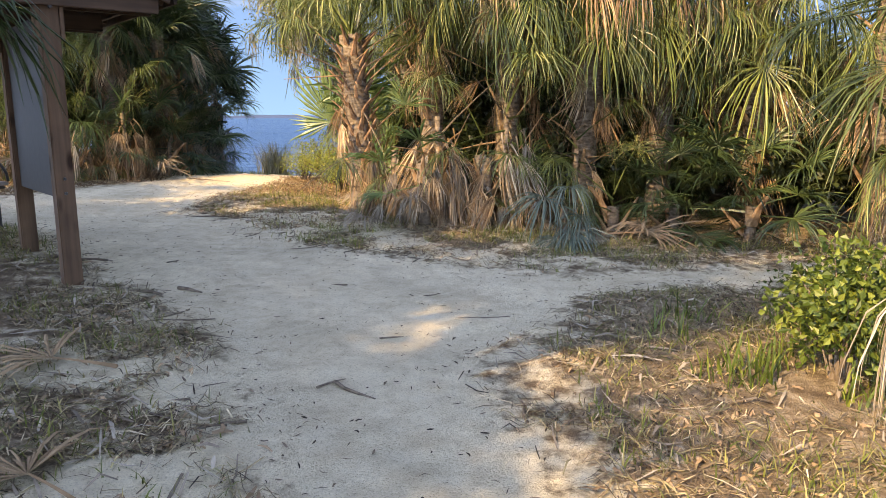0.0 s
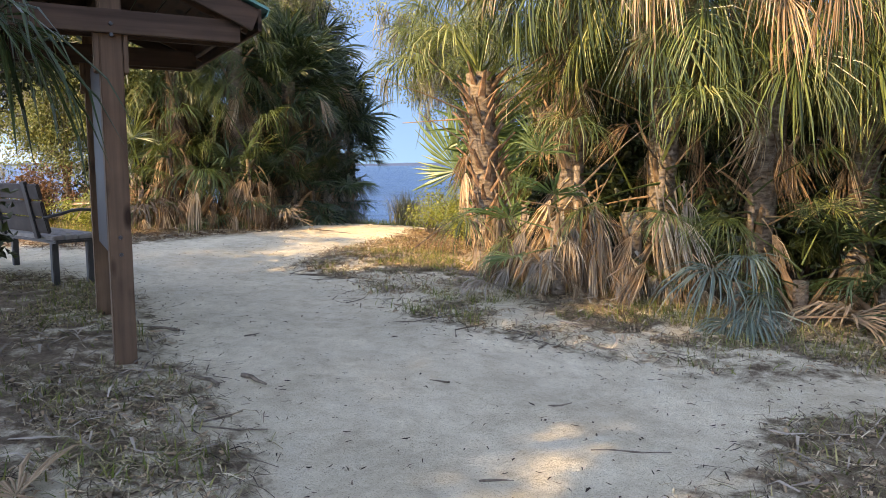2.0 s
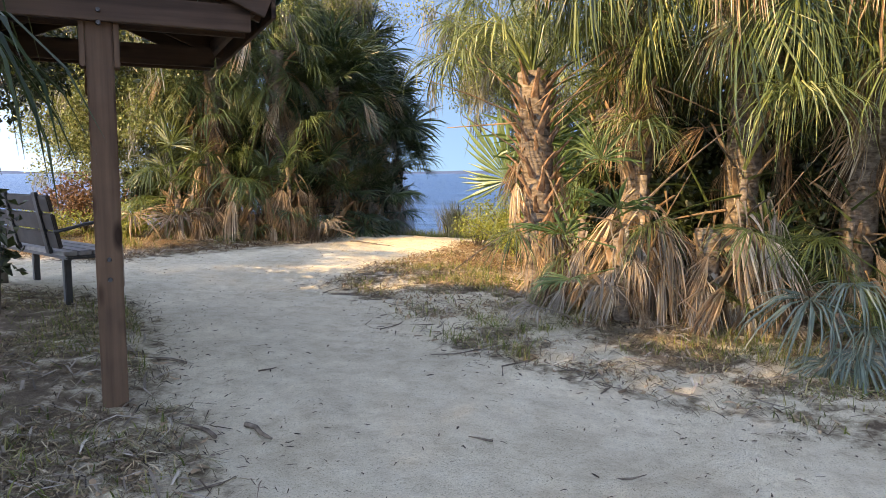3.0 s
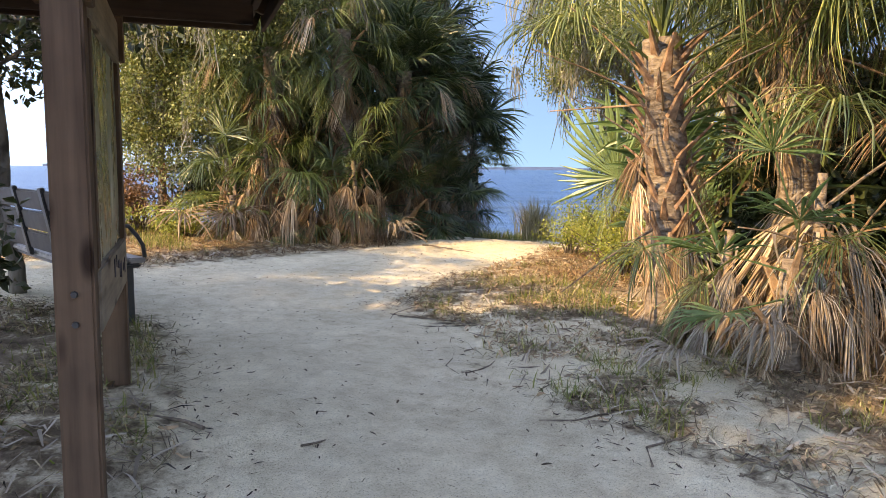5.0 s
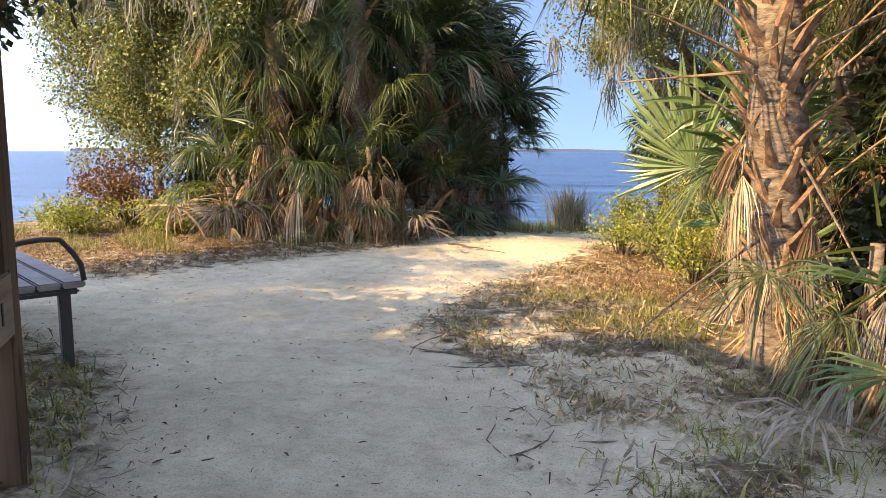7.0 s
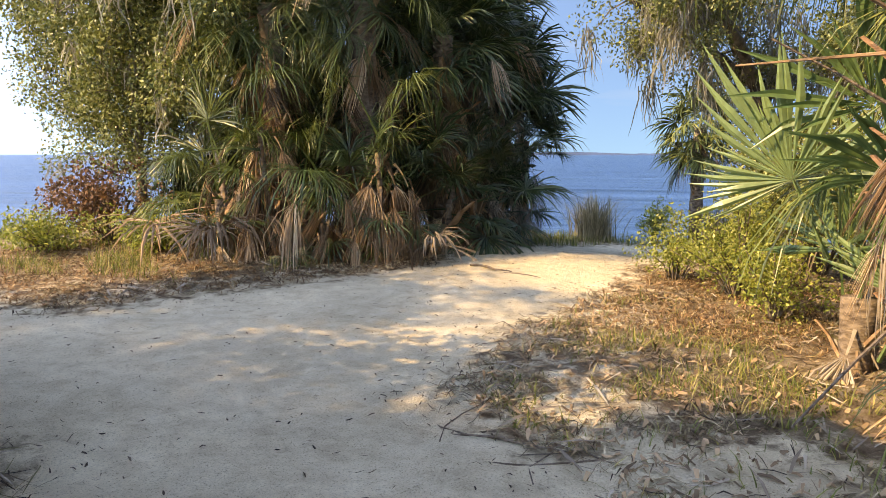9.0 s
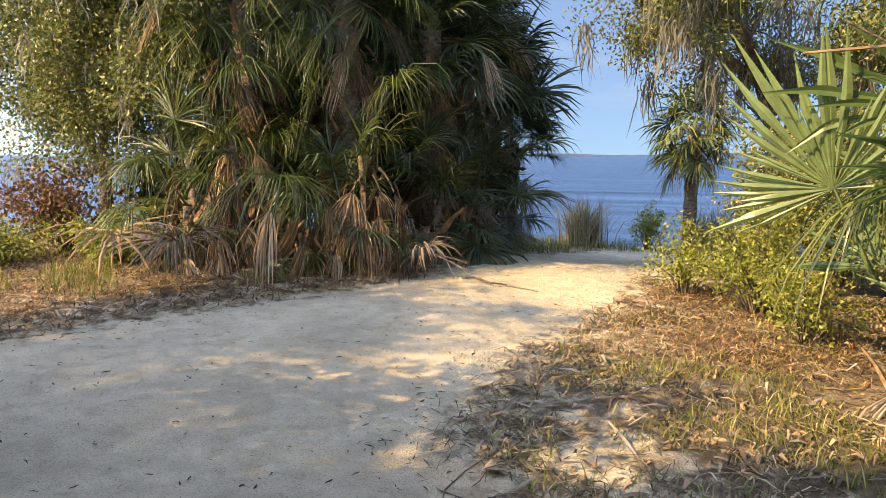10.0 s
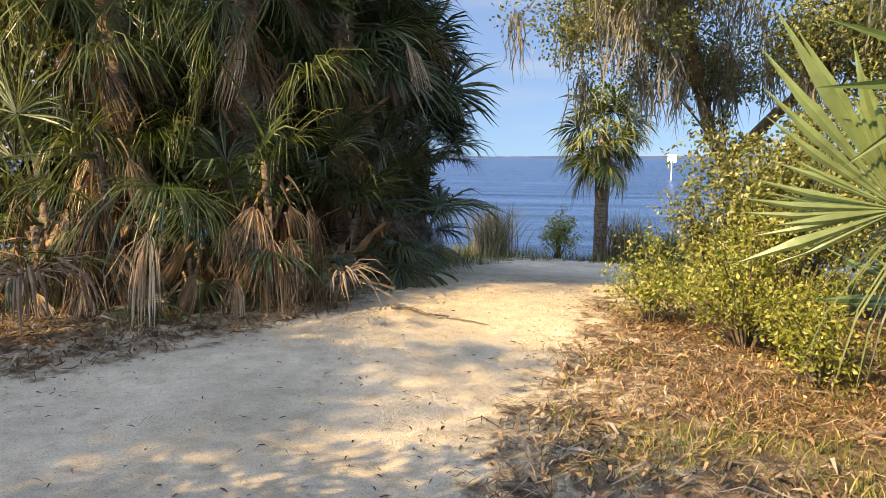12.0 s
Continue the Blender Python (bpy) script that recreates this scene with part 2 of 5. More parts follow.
# ground: pale sand where the path is, dark humus and sand mixed elsewhere
M_GROUND, _n, _l, _b = material("sand_and_humus", 0.95, 0.1)
_at = _n.new("ShaderNodeAttribute")
_at.attribute_name = "sand"
_big = noise_node(_n, _l, 1.1, 5.0)
_mid = noise_node(_n, _l, 7.0, 6.0, rough=0.65)
_fin = noise_node(_n, _l, 120.0, 4.0, rough=0.7)
_sand = ramp(_n, _l, _mid, [(0.25, (0.53, 0.455, 0.32)), (0.5, (0.70, 0.63, 0.46)), (0.75, (0.80, 0.745, 0.575))])
_sand = mixed(_n, _l, 0.8, _sand, ramp(_n, _l, _big, [(0.3, (0.74, 0.72, 0.69)), (0.7, (1.1, 1.08, 1.05))]), "MULTIPLY")
_sand = mixed(_n, _l, 0.85, _sand, ramp(_n, _l, _fin, [(0.32, (0.38, 0.36, 0.33)), (0.44, (0.95, 0.95, 0.95)), (0.75, (1.16, 1.16, 1.16))]), "MULTIPLY")
_peb = noise_node(_n, _l, 34.0, 5.0, rough=0.7)
_sand = mixed(_n, _l, 0.4, _sand, ramp(_n, _l, _peb, [(0.3, (0.55, 0.53, 0.5)), (0.42, (0.93, 0.93, 0.92)), (0.75, (1.14, 1.14, 1.14))]), "MULTIPLY")
_soil = ramp(_n, _l, _mid, [(0.3, (0.11, 0.08, 0.055)), (0.5, (0.24, 0.185, 0.125)), (0.68, (0.46, 0.385, 0.28))])
_soil = mixed(_n, _l, 0.7, _soil, ramp(_n, _l, _fin, [(0.3, (0.5, 0.48, 0.45)), (0.7, (1.2, 1.2, 1.2))]), "MULTIPLY")
_add = _n.new("ShaderNodeMath")
_add.operation = "MULTIPLY_ADD"
_add.inputs[1].default_value = 0.9
_l.new(_mid, _add.inputs[0])
_l.new(_at.outputs["Fac"], _add.inputs[2])
_mask = ramp(_n, _l, _add.outputs[0], [(0.82, (0, 0, 0)), (1.02, (1, 1, 1))])
_l.new(mixed(_n, _l, _mask, _soil, _sand), _b.inputs["Base Color"])
_hn = mixed(_n, _l, 0.45, mixed(_n, _l, 0.5, _mid, _peb), _fin)
bump(_n, _l, _b, _hn, 1.0, 0.05)

# water
M_WATER, _n, _l, _b = material("lake_water", 0.3, 0.25)
_b.inputs["Base Color"].default_value = (0.025, 0.07, 0.19, 1)
_b.inputs["IOR"].default_value = 1.33
_w = noise_node(_n, _l, 0.7, 7.0, (0.35, 1.2, 1), rough=0.7)
# streaks in the base colour stand for light and dark on the ripples
_l.new(ramp(_n, _l, noise_node(_n, _l, 0.5, 7.0, (0.12, 1.0, 1), rough=0.7), [(0.38, (0.008, 0.040, 0.10)), (0.62, (0.035, 0.11, 0.24))]), _b.inputs["Base Color"])
bump(_n, _l, _b, _w, 1.0, 0.5)


# ---- mesh helpers ----
def mesh_of(name, verts, faces, mat, smooth=False):
    me = bpy.data.meshes.new(name)
    me.from_pydata(verts if isinstance(verts, list) else verts.tolist(), [], faces if isinstance(faces, list) else faces.tolist())
    me.materials.append(mat)
    if smooth:
        me.polygons.foreach_set("use_smooth", [True] * len(me.polygons))
    me.update()
    return me


def part(name, data, material_, parent, label="", m=None):
    """Links a bmesh or a mesh as one mesh object under a thing or part."""
    if isinstance(data, bmesh.types.BMesh):
        me = bpy.data.meshes.new(name)
        data.to_mesh(me)
        data.free()
        me.materials.append(material_)
        data = me
    ob = new(name, data)
    ob.parent = parent
    if m is not None:
        ob.matrix_basis = m
    if label:
        ob["label"] = label
    return ob


def thing(name, m, label, category, group="", kind=""):
    ob = new(name)
    ob.empty_display_size = 0.1
    ob.matrix_basis = m
    return tagged(ob, label, category, group, kind)


def box(bm, c, s, bev=0.006, m=None):
    r = bmesh.ops.create_cube(bm, size=1.0, matrix=(m or Matrix()) @ Matrix.Translation(c) @ Matrix.Diagonal((*s, 1)))
    if bev:
        edges = {e for v in r["verts"] for e in v.link_edges}
        bmesh.ops.bevel(bm, geom=list(edges), offset=bev, segments=2, affect="EDGES")
    return bm


def boxed(c, s, bev=0.006, m=None):
    return box(bmesh.new(), c, s, bev, m)


def ribbons(P, S):
    """n strips of k stations: centres P (n,k,3), half-widths S (n,k,3)."""
    n, k = P.shape[:2]
    v = np.stack([P - S, P + S], 2).reshape(-1, 3)
    i = np.arange(n)[:, None] * (2 * k) + np.arange(k - 1)[None, :] * 2
    f = np.stack([i, i + 1, i + 3, i + 2], -1).reshape(-1, 4)
    return v, f


def diamonds(P, D, S, fold):
    """Small leaves: base P, reach D, half-width S, fold the raised midrib."""
    n = len(P)
    v = np.stack([P, P + D * 0.5 + S + fold, P + D, P + D * 0.5 - S + fold], 1).reshape(-1, 3)
    i = np.arange(n)[:, None] * 4
    f = np.concatenate([np.concatenate([i, i + 1, i + 2], 1), np.concatenate([i, i + 2, i + 3], 1)], 0)
    return v, f


def unit(a):
    return a / np.maximum(np.linalg.norm(a, axis=-1, keepdims=True), 1e-9)


def tube(points, radii, sides=7, cap=True, wob=0.0, rg=None):
    """Tapered tube through points, as lists of vertices and faces."""
    pts = [Vector(p) for p in points]
    vs, fs = [], []
    side = Vector((1, 0.3, 0.1))
    for i, p in enumerate(pts):
        d = (pts[min(i + 1, len(pts) - 1)] - pts[max(i - 1, 0)]).normalized()
        a = d.cross(side)
        if a.length < 0.05:
            a = d.cross(Vector((0, 1, 0)))
        a.normalize()
        b = d.cross(a)
        for j in range(sides):
            t = 2 * math.pi * j / sides
            r = radii[i] * (1 + (rg.uniform(-wob, wob) if wob else 0))
            vs.append(tuple(p + (a * math.cos(t) + b * math.sin(t)) * r))
    for i in range(len(pts) - 1):
        for j in range(sides):
            k = (j + 1) % sides
            fs.append((i * sides + j, i * sides + k, (i + 1) * sides + k, (i + 1) * sides + j))
    if cap:
        fs.append(tuple(range(sides))[::-1])
        fs.append(tuple((len(pts) - 1) * sides + j for j in range(sides)))
    return vs, fs


def joined(pieces):
    vs, fs = [], []
    for v, f in pieces:
        o = len(vs)
        vs.extend(map(tuple, v))
        fs.extend(tuple(i + o for i in q) for q in f)
    return vs, fs


# ---- ground ----
PATH = [(-0.5, -9), (-0.5, 1), (-0.6, 2.3), (-0.95, 3.2), (-1.35, 4.1), (-2.15, 5.05), (-2.95, 5.9), (-3.6, 6.7), (-4.3, 7.4), (-6.2, 7.4), (-8.5, 7.6),
        (-8.5, 8.7), (-6.0, 8.9), (-5.6, 9.9), (-5.0, 10.8), (-4.6, 12.0), (-4.45, 13.5), (-4.5, 16), (-4.1, 19), (-3.1, 19.6), (-2.2, 19.3), (-2.1, 15.8),
        (-2.7, 13.2), (-2.9, 11.3), (-3.15, 10.0), (-3.1, 8.75), (-2.25, 8.0), (-1.75, 7.1), (-0.9, 6.6), (0.1, 6.1), (0.95, 5.8), (2.1, 6.1), (4.5, 6.6),
        (4.5, 6.2), (2.4, 5.7), (0.95, 5.1), (0.75, 4.4), (0.2, 3.8), (0.25, 3.3), (0.42, 2.4), (0.55, 1), (0.55, -9)]
WATER_Z = -0.62


def smooth(a, b, x):
    t = np.clip((x - a) / (b - a), 0, 1)
    return t * t * (3 - 2 * t)


def ground_z(x, y):
    x, y = np.asarray(x, float), np.asarray(y, float)
    z = -0.0216 - 0.03225 * np.clip(x, -6, 3) + 0.01557 * np.clip(y, -6, 12.5)
    z = z - 0.62 * smooth(12.5, 20.0, y)
    shore = np.maximum(y - 20.3, np.where(y > 3, -10.8 - x, -50))
    z = z - 0.9 * smooth(-0.5, 3.0, shore) - 2.0 * smooth(3, 40, shore)
    z = z + 0.018 * np.sin(1.9 * x + 0.6 * y) * np.sin(1.3 * y - 0.8 * x) + 0.008 * np.sin(5.1 * x + 1.7) * np.sin(4.3 * y)
    return z


def gz(x, y):
    return float(ground_z(x, y))


def path_distance(x, y):
    """Signed distance to the path's edge, positive inside it."""
    x, y = np.asarray(x, float), np.asarray(y, float)
    best = np.full(x.shape, 1e9)
    inside = np.zeros(x.shape, bool)
    for (ax, ay), (bx, by) in zip(PATH, PATH[1:] + PATH[:1]):
        dx, dy = bx - ax, by - ay
        t = np.clip(((x - ax) * dx + (y - ay) * dy) / (dx * dx + dy * dy), 0, 1)
        best = np.minimum(best, np.hypot(x - ax - t * dx, y - ay - t * dy))
        cross = ((ay > y) != (by > y)) & (x < dx * (y - ay) / (dy if abs(dy) > 1e-9 else 1e-9) + ax)
        inside ^= cross
    return np.where(inside, best, -best)


def mats(x, y):
    """0 where sand lies bare beside the path, 1 under a mat of litter."""
    w = 0.55 * np.sin(2.3 * x + 1.7 * np.sin(1.9 * y + 0.4)) * np.sin(2.7 * y + 1.4 * np.sin(2.1 * x)) + 0.3 * np.sin(5.3 * x + 2.0 * np.sin(3.1 * y)) * np.sin(4.7 * y + 1.1) + 0.15 * np.sin(11 * x + 3 * y) * np.sin(9 * y - 2 * x)
    return smooth(-0.28, 0.22, w + np.where((x > 0.6) & (y < 5.6), 0.25, 0.0))


def far_steps(a, b, step):
    core = list(np.arange(a, b + step / 2, step))
    out, d = [], step
    lo = hi = 0.0
    while hi < 3000:
        d *= 1.28
        hi += d
        out.append(hi)
    return np.array([a - o for o in reversed(out)] + core + [b + o for o in out])


xs, ys = far_steps(-7.5, 4.5, 0.075), far_steps(0.2, 15.0, 0.075)
gx, gy = np.meshgrid(xs, ys)
rg = np.random.default_rng(3)
gzv = ground_z(gx, gy)
near = (np.abs(gx) < 14) & (np.abs(gy - 6) < 18)
gd = np.full(gx.shape, -30.0)
gd[near] = path_distance(gx[near], gy[near])
gzv = gzv + np.where(near, rg.normal(0, 0.006, gx.shape), 0) + np.where(near & (gd < 0), 0.02 * smooth(0, 0.5, -gd), 0)
nx, ny = len(xs), len(ys)
i0 = (np.arange(ny - 1)[:, None] * nx + np.arange(nx - 1)[None, :]).reshape(-1)
gme = mesh_of("ground", np.stack([gx, gy, gzv], -1).reshape(-1, 3), np.stack([i0, i0 + 1, i0 + nx + 1, i0 + nx], -1), M_GROUND, True)
att = gme.attributes.new("sand", "FLOAT", "POINT")
open_verge = smooth(-3.2, -2.4, gx) * smooth(2.2, 1.2, gx) * smooth(6.0, 6.6, gy) * smooth(9.2, 8.3, gy) + smooth(-2.6, -2.0, gx) * smooth(-0.5, -0.9, gx) * smooth(5.0, 4.4, gy)
att.data.foreach_set("value", (0.5 - 0.13 * smooth(0.5, 1.2, gx) * smooth(5.6, 5.0, gy) * (gd < 0) + np.clip(np.where(gd > 0, gd * 1.1, gd * 0.19), -0.36, 0.5) + np.where(gd < 0, np.clip(open_verge, 0, 1) * (0.34 * (1 - mats(gx, gy)) - 0.02), 0)).reshape(-1).astype(np.float32))
ground = tagged(new("ground", gme), "pale packed sand path through dark leaf-littered soil", "ground", kind="structure")

wv = [(-3500, -300, WATER_Z), (3500, -300, WATER_Z), (3500, 4000, WATER_Z), (-3500, 4000, WATER_Z)]
water = tagged(new("water", mesh_of("water", wv, [(0, 1, 2, 3)], M_WATER)), "blue rippled open lake water", "water", kind="structure")
# the land to the right and behind lies above the water; the far shore is a low wooded line
tx = np.linspace(-2600, 2600, 261)
tz = 8.5 + 2.2 * np.sin(tx * 0.004) + rg.uniform(-0.9, 0.9, len(tx)) + 2.0 * np.sin(tx * 0.013 + 2)
sv = np.concatenate([np.stack([tx, np.full_like(tx, 2300.0), np.full_like(tx, -1.0)], -1), np.stack([tx, np.full_like(tx, 2300.0), tz], -1),
                     np.stack([tx, np.full_like(tx, 2380.0), tz], -1)])
k = np.arange(260)
sf = np.concatenate([np.stack([k, k + 1, k + 262, k + 261], -1), np.stack([k + 261, k + 262, k + 523, k + 522], -1)])
tagged(new("backdrop", mesh_of("backdrop", sv, sf, M_SHORE)), "low wooded far shore across the water, distance haze in its colour", "far shore", kind="structure")


# ---- palm fronds ----
def fan_frond(elev, rg, petiole=1.0, radius=0.85, segs=36, spread=125, droop=1.0, curl=0.04, width=0.8, split=0.34, weld=False):
    """A fan leaf whose stalk leaves the origin towards +x at elev degrees; gravity bends stalk and tips."""
    vs, fs = [], []
    e = radians(elev)
    p = Vector((0, 0, 0))
    d = Vector((math.cos(e), 0, math.sin(e)))
    pts = [p.copy()]
    for _ in range(4):
        d = (d + Vector((0, 0, -0.075 * droop))).normalized()
        p = p + d * (petiole / 4)
        pts.append(p.copy())
    v, f = tube(pts, [0.02, 0.014, 0.011, 0.009, 0.007], 3, False)
    vs += v
    fs += f
    hub, fw = pts[-1], d
    hubi = len(vs) - 1
    s = Vector((0, 1, 0))
    nm = fw.cross(s) * -1
    if nm.z < 0 and elev > -60:
        nm = -nm
    for i in range(segs):
        a = radians(-spread + 2 * spread * (i + 0.5) / segs) + rg.uniform(-0.09, 0.09)
        R = radius * (0.72 + 0.28 * math.cos(a * 0.75)) * rg.uniform(0.55, 1.12)
        dd = (fw * math.cos(a) + s * math.sin(a) + nm * (0.22 * abs(math.sin(a)) + rg.uniform(-0.05, 0.05) + curl * rg.uniform(-1, 1))).normalized()
        across = (s * math.cos(a) - fw * math.sin(a)).normalized()
        w1 = R * split * radians(2 * spread / segs) * 0.5 * width
        q = hub.copy()
        g = rg.uniform(0.4, 1.9) * droop
        o = len(vs)
        prev = 0.0
        for r, w, lift, bend in ((0.03, 0.10, 0.0, 0), (split, 1.0, 0.35, 0.16), (0.68, 0.78, 0.35, 0.62), (1.0, 0.05, 0.0, 1.0)):
            dd = (dd + Vector((rg.uniform(-0.1, 0.1), rg.uniform(-0.1, 0.1), -bend * g))).normalized()
            q = q + dd * (R * (r - prev))
            prev = r
            up = dd.cross(across)
            vs += [tuple(q - across * w1 * w), tuple(q + up * w1 * w * lift * 1.6), tuple(q + across * w1 * w)]
        for j in range(3):
            b0 = o + j * 3
            if weld and j == 0:      # the blades grow out of the stalk's end
                fs += [(hubi, b0 + 4, b0 + 3), (hubi, b0 + 5, b0 + 4)]
                continue
            fs += [(b0, b0 + 1, b0 + 4, b0 + 3), (b0 + 1, b0 + 2, b0 + 5, b0 + 4)]
    return vs, fs


prg = random.Random(11)
ELEVS = (78, 58, 38, 15, -8, -32, -55)


def live_set(mat, droop, seed, petiole=1.0, radius=0.85, segs=50, spread=125, width=0.8, split=0.34):
    r = random.Random(seed)
    return {e: [mesh_of("frond", *fan_frond(e, r, petiole, radius, segs, spread, droop * r.uniform(0.8, 1.2), 0.04, width, split), mat) for _ in range(3)] for e in ELEVS}


F_GREEN = live_set(M_FROND, 1.1, 1, width=0.62)
M_FROND_MID = leaf_material("palm_mid_green", [(0.0, (0.018, 0.034, 0.010)), (0.45, (0.05, 0.082, 0.022)), (0.8, (0.125, 0.165, 0.05)), (1.0, (0.28, 0.30, 0.12))], 0.28, 0.34, 0.5)
F_MID = live_set(M_FROND_MID, 1.15, 6, 0.85, 0.9, 52, width=0.65)
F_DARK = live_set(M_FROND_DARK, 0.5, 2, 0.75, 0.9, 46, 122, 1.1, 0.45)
F_LONG = live_set(M_FROND, 1.7, 3, 1.1, 1.05, 56, width=0.62)
F_YOUNG = live_set(M_FROND_YOUNG, 0.22, 4, 0.95, 0.85, 34, 105, 1.05, 0.6)
F_STIFF = live_set(M_FROND, 0.25, 5, 0.7, 0.75, 38, 105, 0.9, 0.45)
dr = random.Random(21)
F_DEAD = [mesh_of("dead_frond", *fan_frond(e, dr, 0.5, 0.85, 34, 60, 2.8, 0.22, 0.9, 0.3), M_DEAD) for e in (10, -10, -25, -45, -60, -70)]
F_DEAD_GREY = [mesh_of("dead_frond", *fan_frond(e, dr, 0.5, 0.8, 32, 60, 2.8, 0.25, 0.85, 0.3), M_DEAD_GREY) for e in (-5, -25, -45, -62)]
# collapsed old fronds: tight bundles of strips that hang straight down
F_SKIRT = [mesh_of("dead_frond", *fan_frond(e, dr, 0.3, 0.8, 26, 42, 3.2, 0.3, 1.3, 0.3), M_DEAD if i % 3 else M_DEAD_GREY) for i, e in enumerate((-35, -50, -62, -72, -78, -55))]
F_SKIRT_SHADED = [mesh_of("dead_frond", *fan_frond(e, dr, 0.3, 0.8, 26, 46, 3.0, 0.32, 1.2, 0.3), M_DEAD_SHADED if i else M_DEAD) for i, e in enumerate((-35, -50, -62, -72, -40, -55))]

F_FALLEN = []
for e, dp, m_ in ((22, 0.8, M_DEAD), (28, 0.9, M_DEAD_GREY), (10, 0.35, M_DEAD), (6, 0.3, M_DEAD_GREY)):
    v, f = fan_frond(e, dr, 0.5, 0.8, 26, 80, dp, 0.25, 1.0, 0.4, True)
    used = sorted({i for q in f if max(q) >= 15 for i in q})
    back = {i: j for j, i in enumerate(used)}
    F_FALLEN.append((mesh_of("stalk", v[:15], [q for q in f if max(q) < 15], m_), mesh_of("blade", [v[i] for i in used], [tuple(back[i] for i in q) for q in f if max(q) >= 15], m_)))


def stalk_mesh(seed, mat):
    """A bare dry leaf stalk."""
    r = random.Random(seed)
    ln = r.uniform(0.7, 1.15)
    sag = r.uniform(0.0, 0.12)
    pts = [(ln * t, 0, -sag * t * t) for t in (0, 0.3, 0.65, 1.0)]
    return mesh_of("dry_stalk", *tube(pts, [0.014, 0.009, 0.006, 0.004], 5), mat)


def boot_mesh(mat, seed):
    r = random.Random(seed)
    pts = [(0, 0, 0), (0.07, 0, 0.10), (0.16, 0, 0.24), (0.27 + r.uniform(-0.03, 0.05), r.uniform(-0.03, 0.03), 0.40)]
    vs, fs = [], []
    for (x, y, z), w, th in zip(pts, (0.075, 0.055, 0.034, 0.022), (0.02, 0.018, 0.014, 0.01)):
        vs += [(x - th, y - w, z), (x + th, y - w * 0.6, z), (x + th * 1.6, y + w * 0.6, z - 0.004), (x - th, y + w, z)]
    for i in range(3):
        for j in range(4):
            k2 = (j + 1) % 4
            fs.append((i * 4 + j, i * 4 + k2, i * 4 + 4 + k2, i * 4 + 4 + j))
    fs += [(3, 2, 1, 0), (12, 13, 14, 15)]
    return mesh_of("leaf_base", vs, fs, mat)


BOOTS = [boot_mesh(M_BOOT, i) for i in range(3)]
STALKS = [stalk_mesh(i, M_BOOT if i % 3 else M_TWIG) for i in range(6)]
BOOTS_ORANGE = [boot_mesh(M_BOOT_ORANGE, i + 5) for i in range(3)]


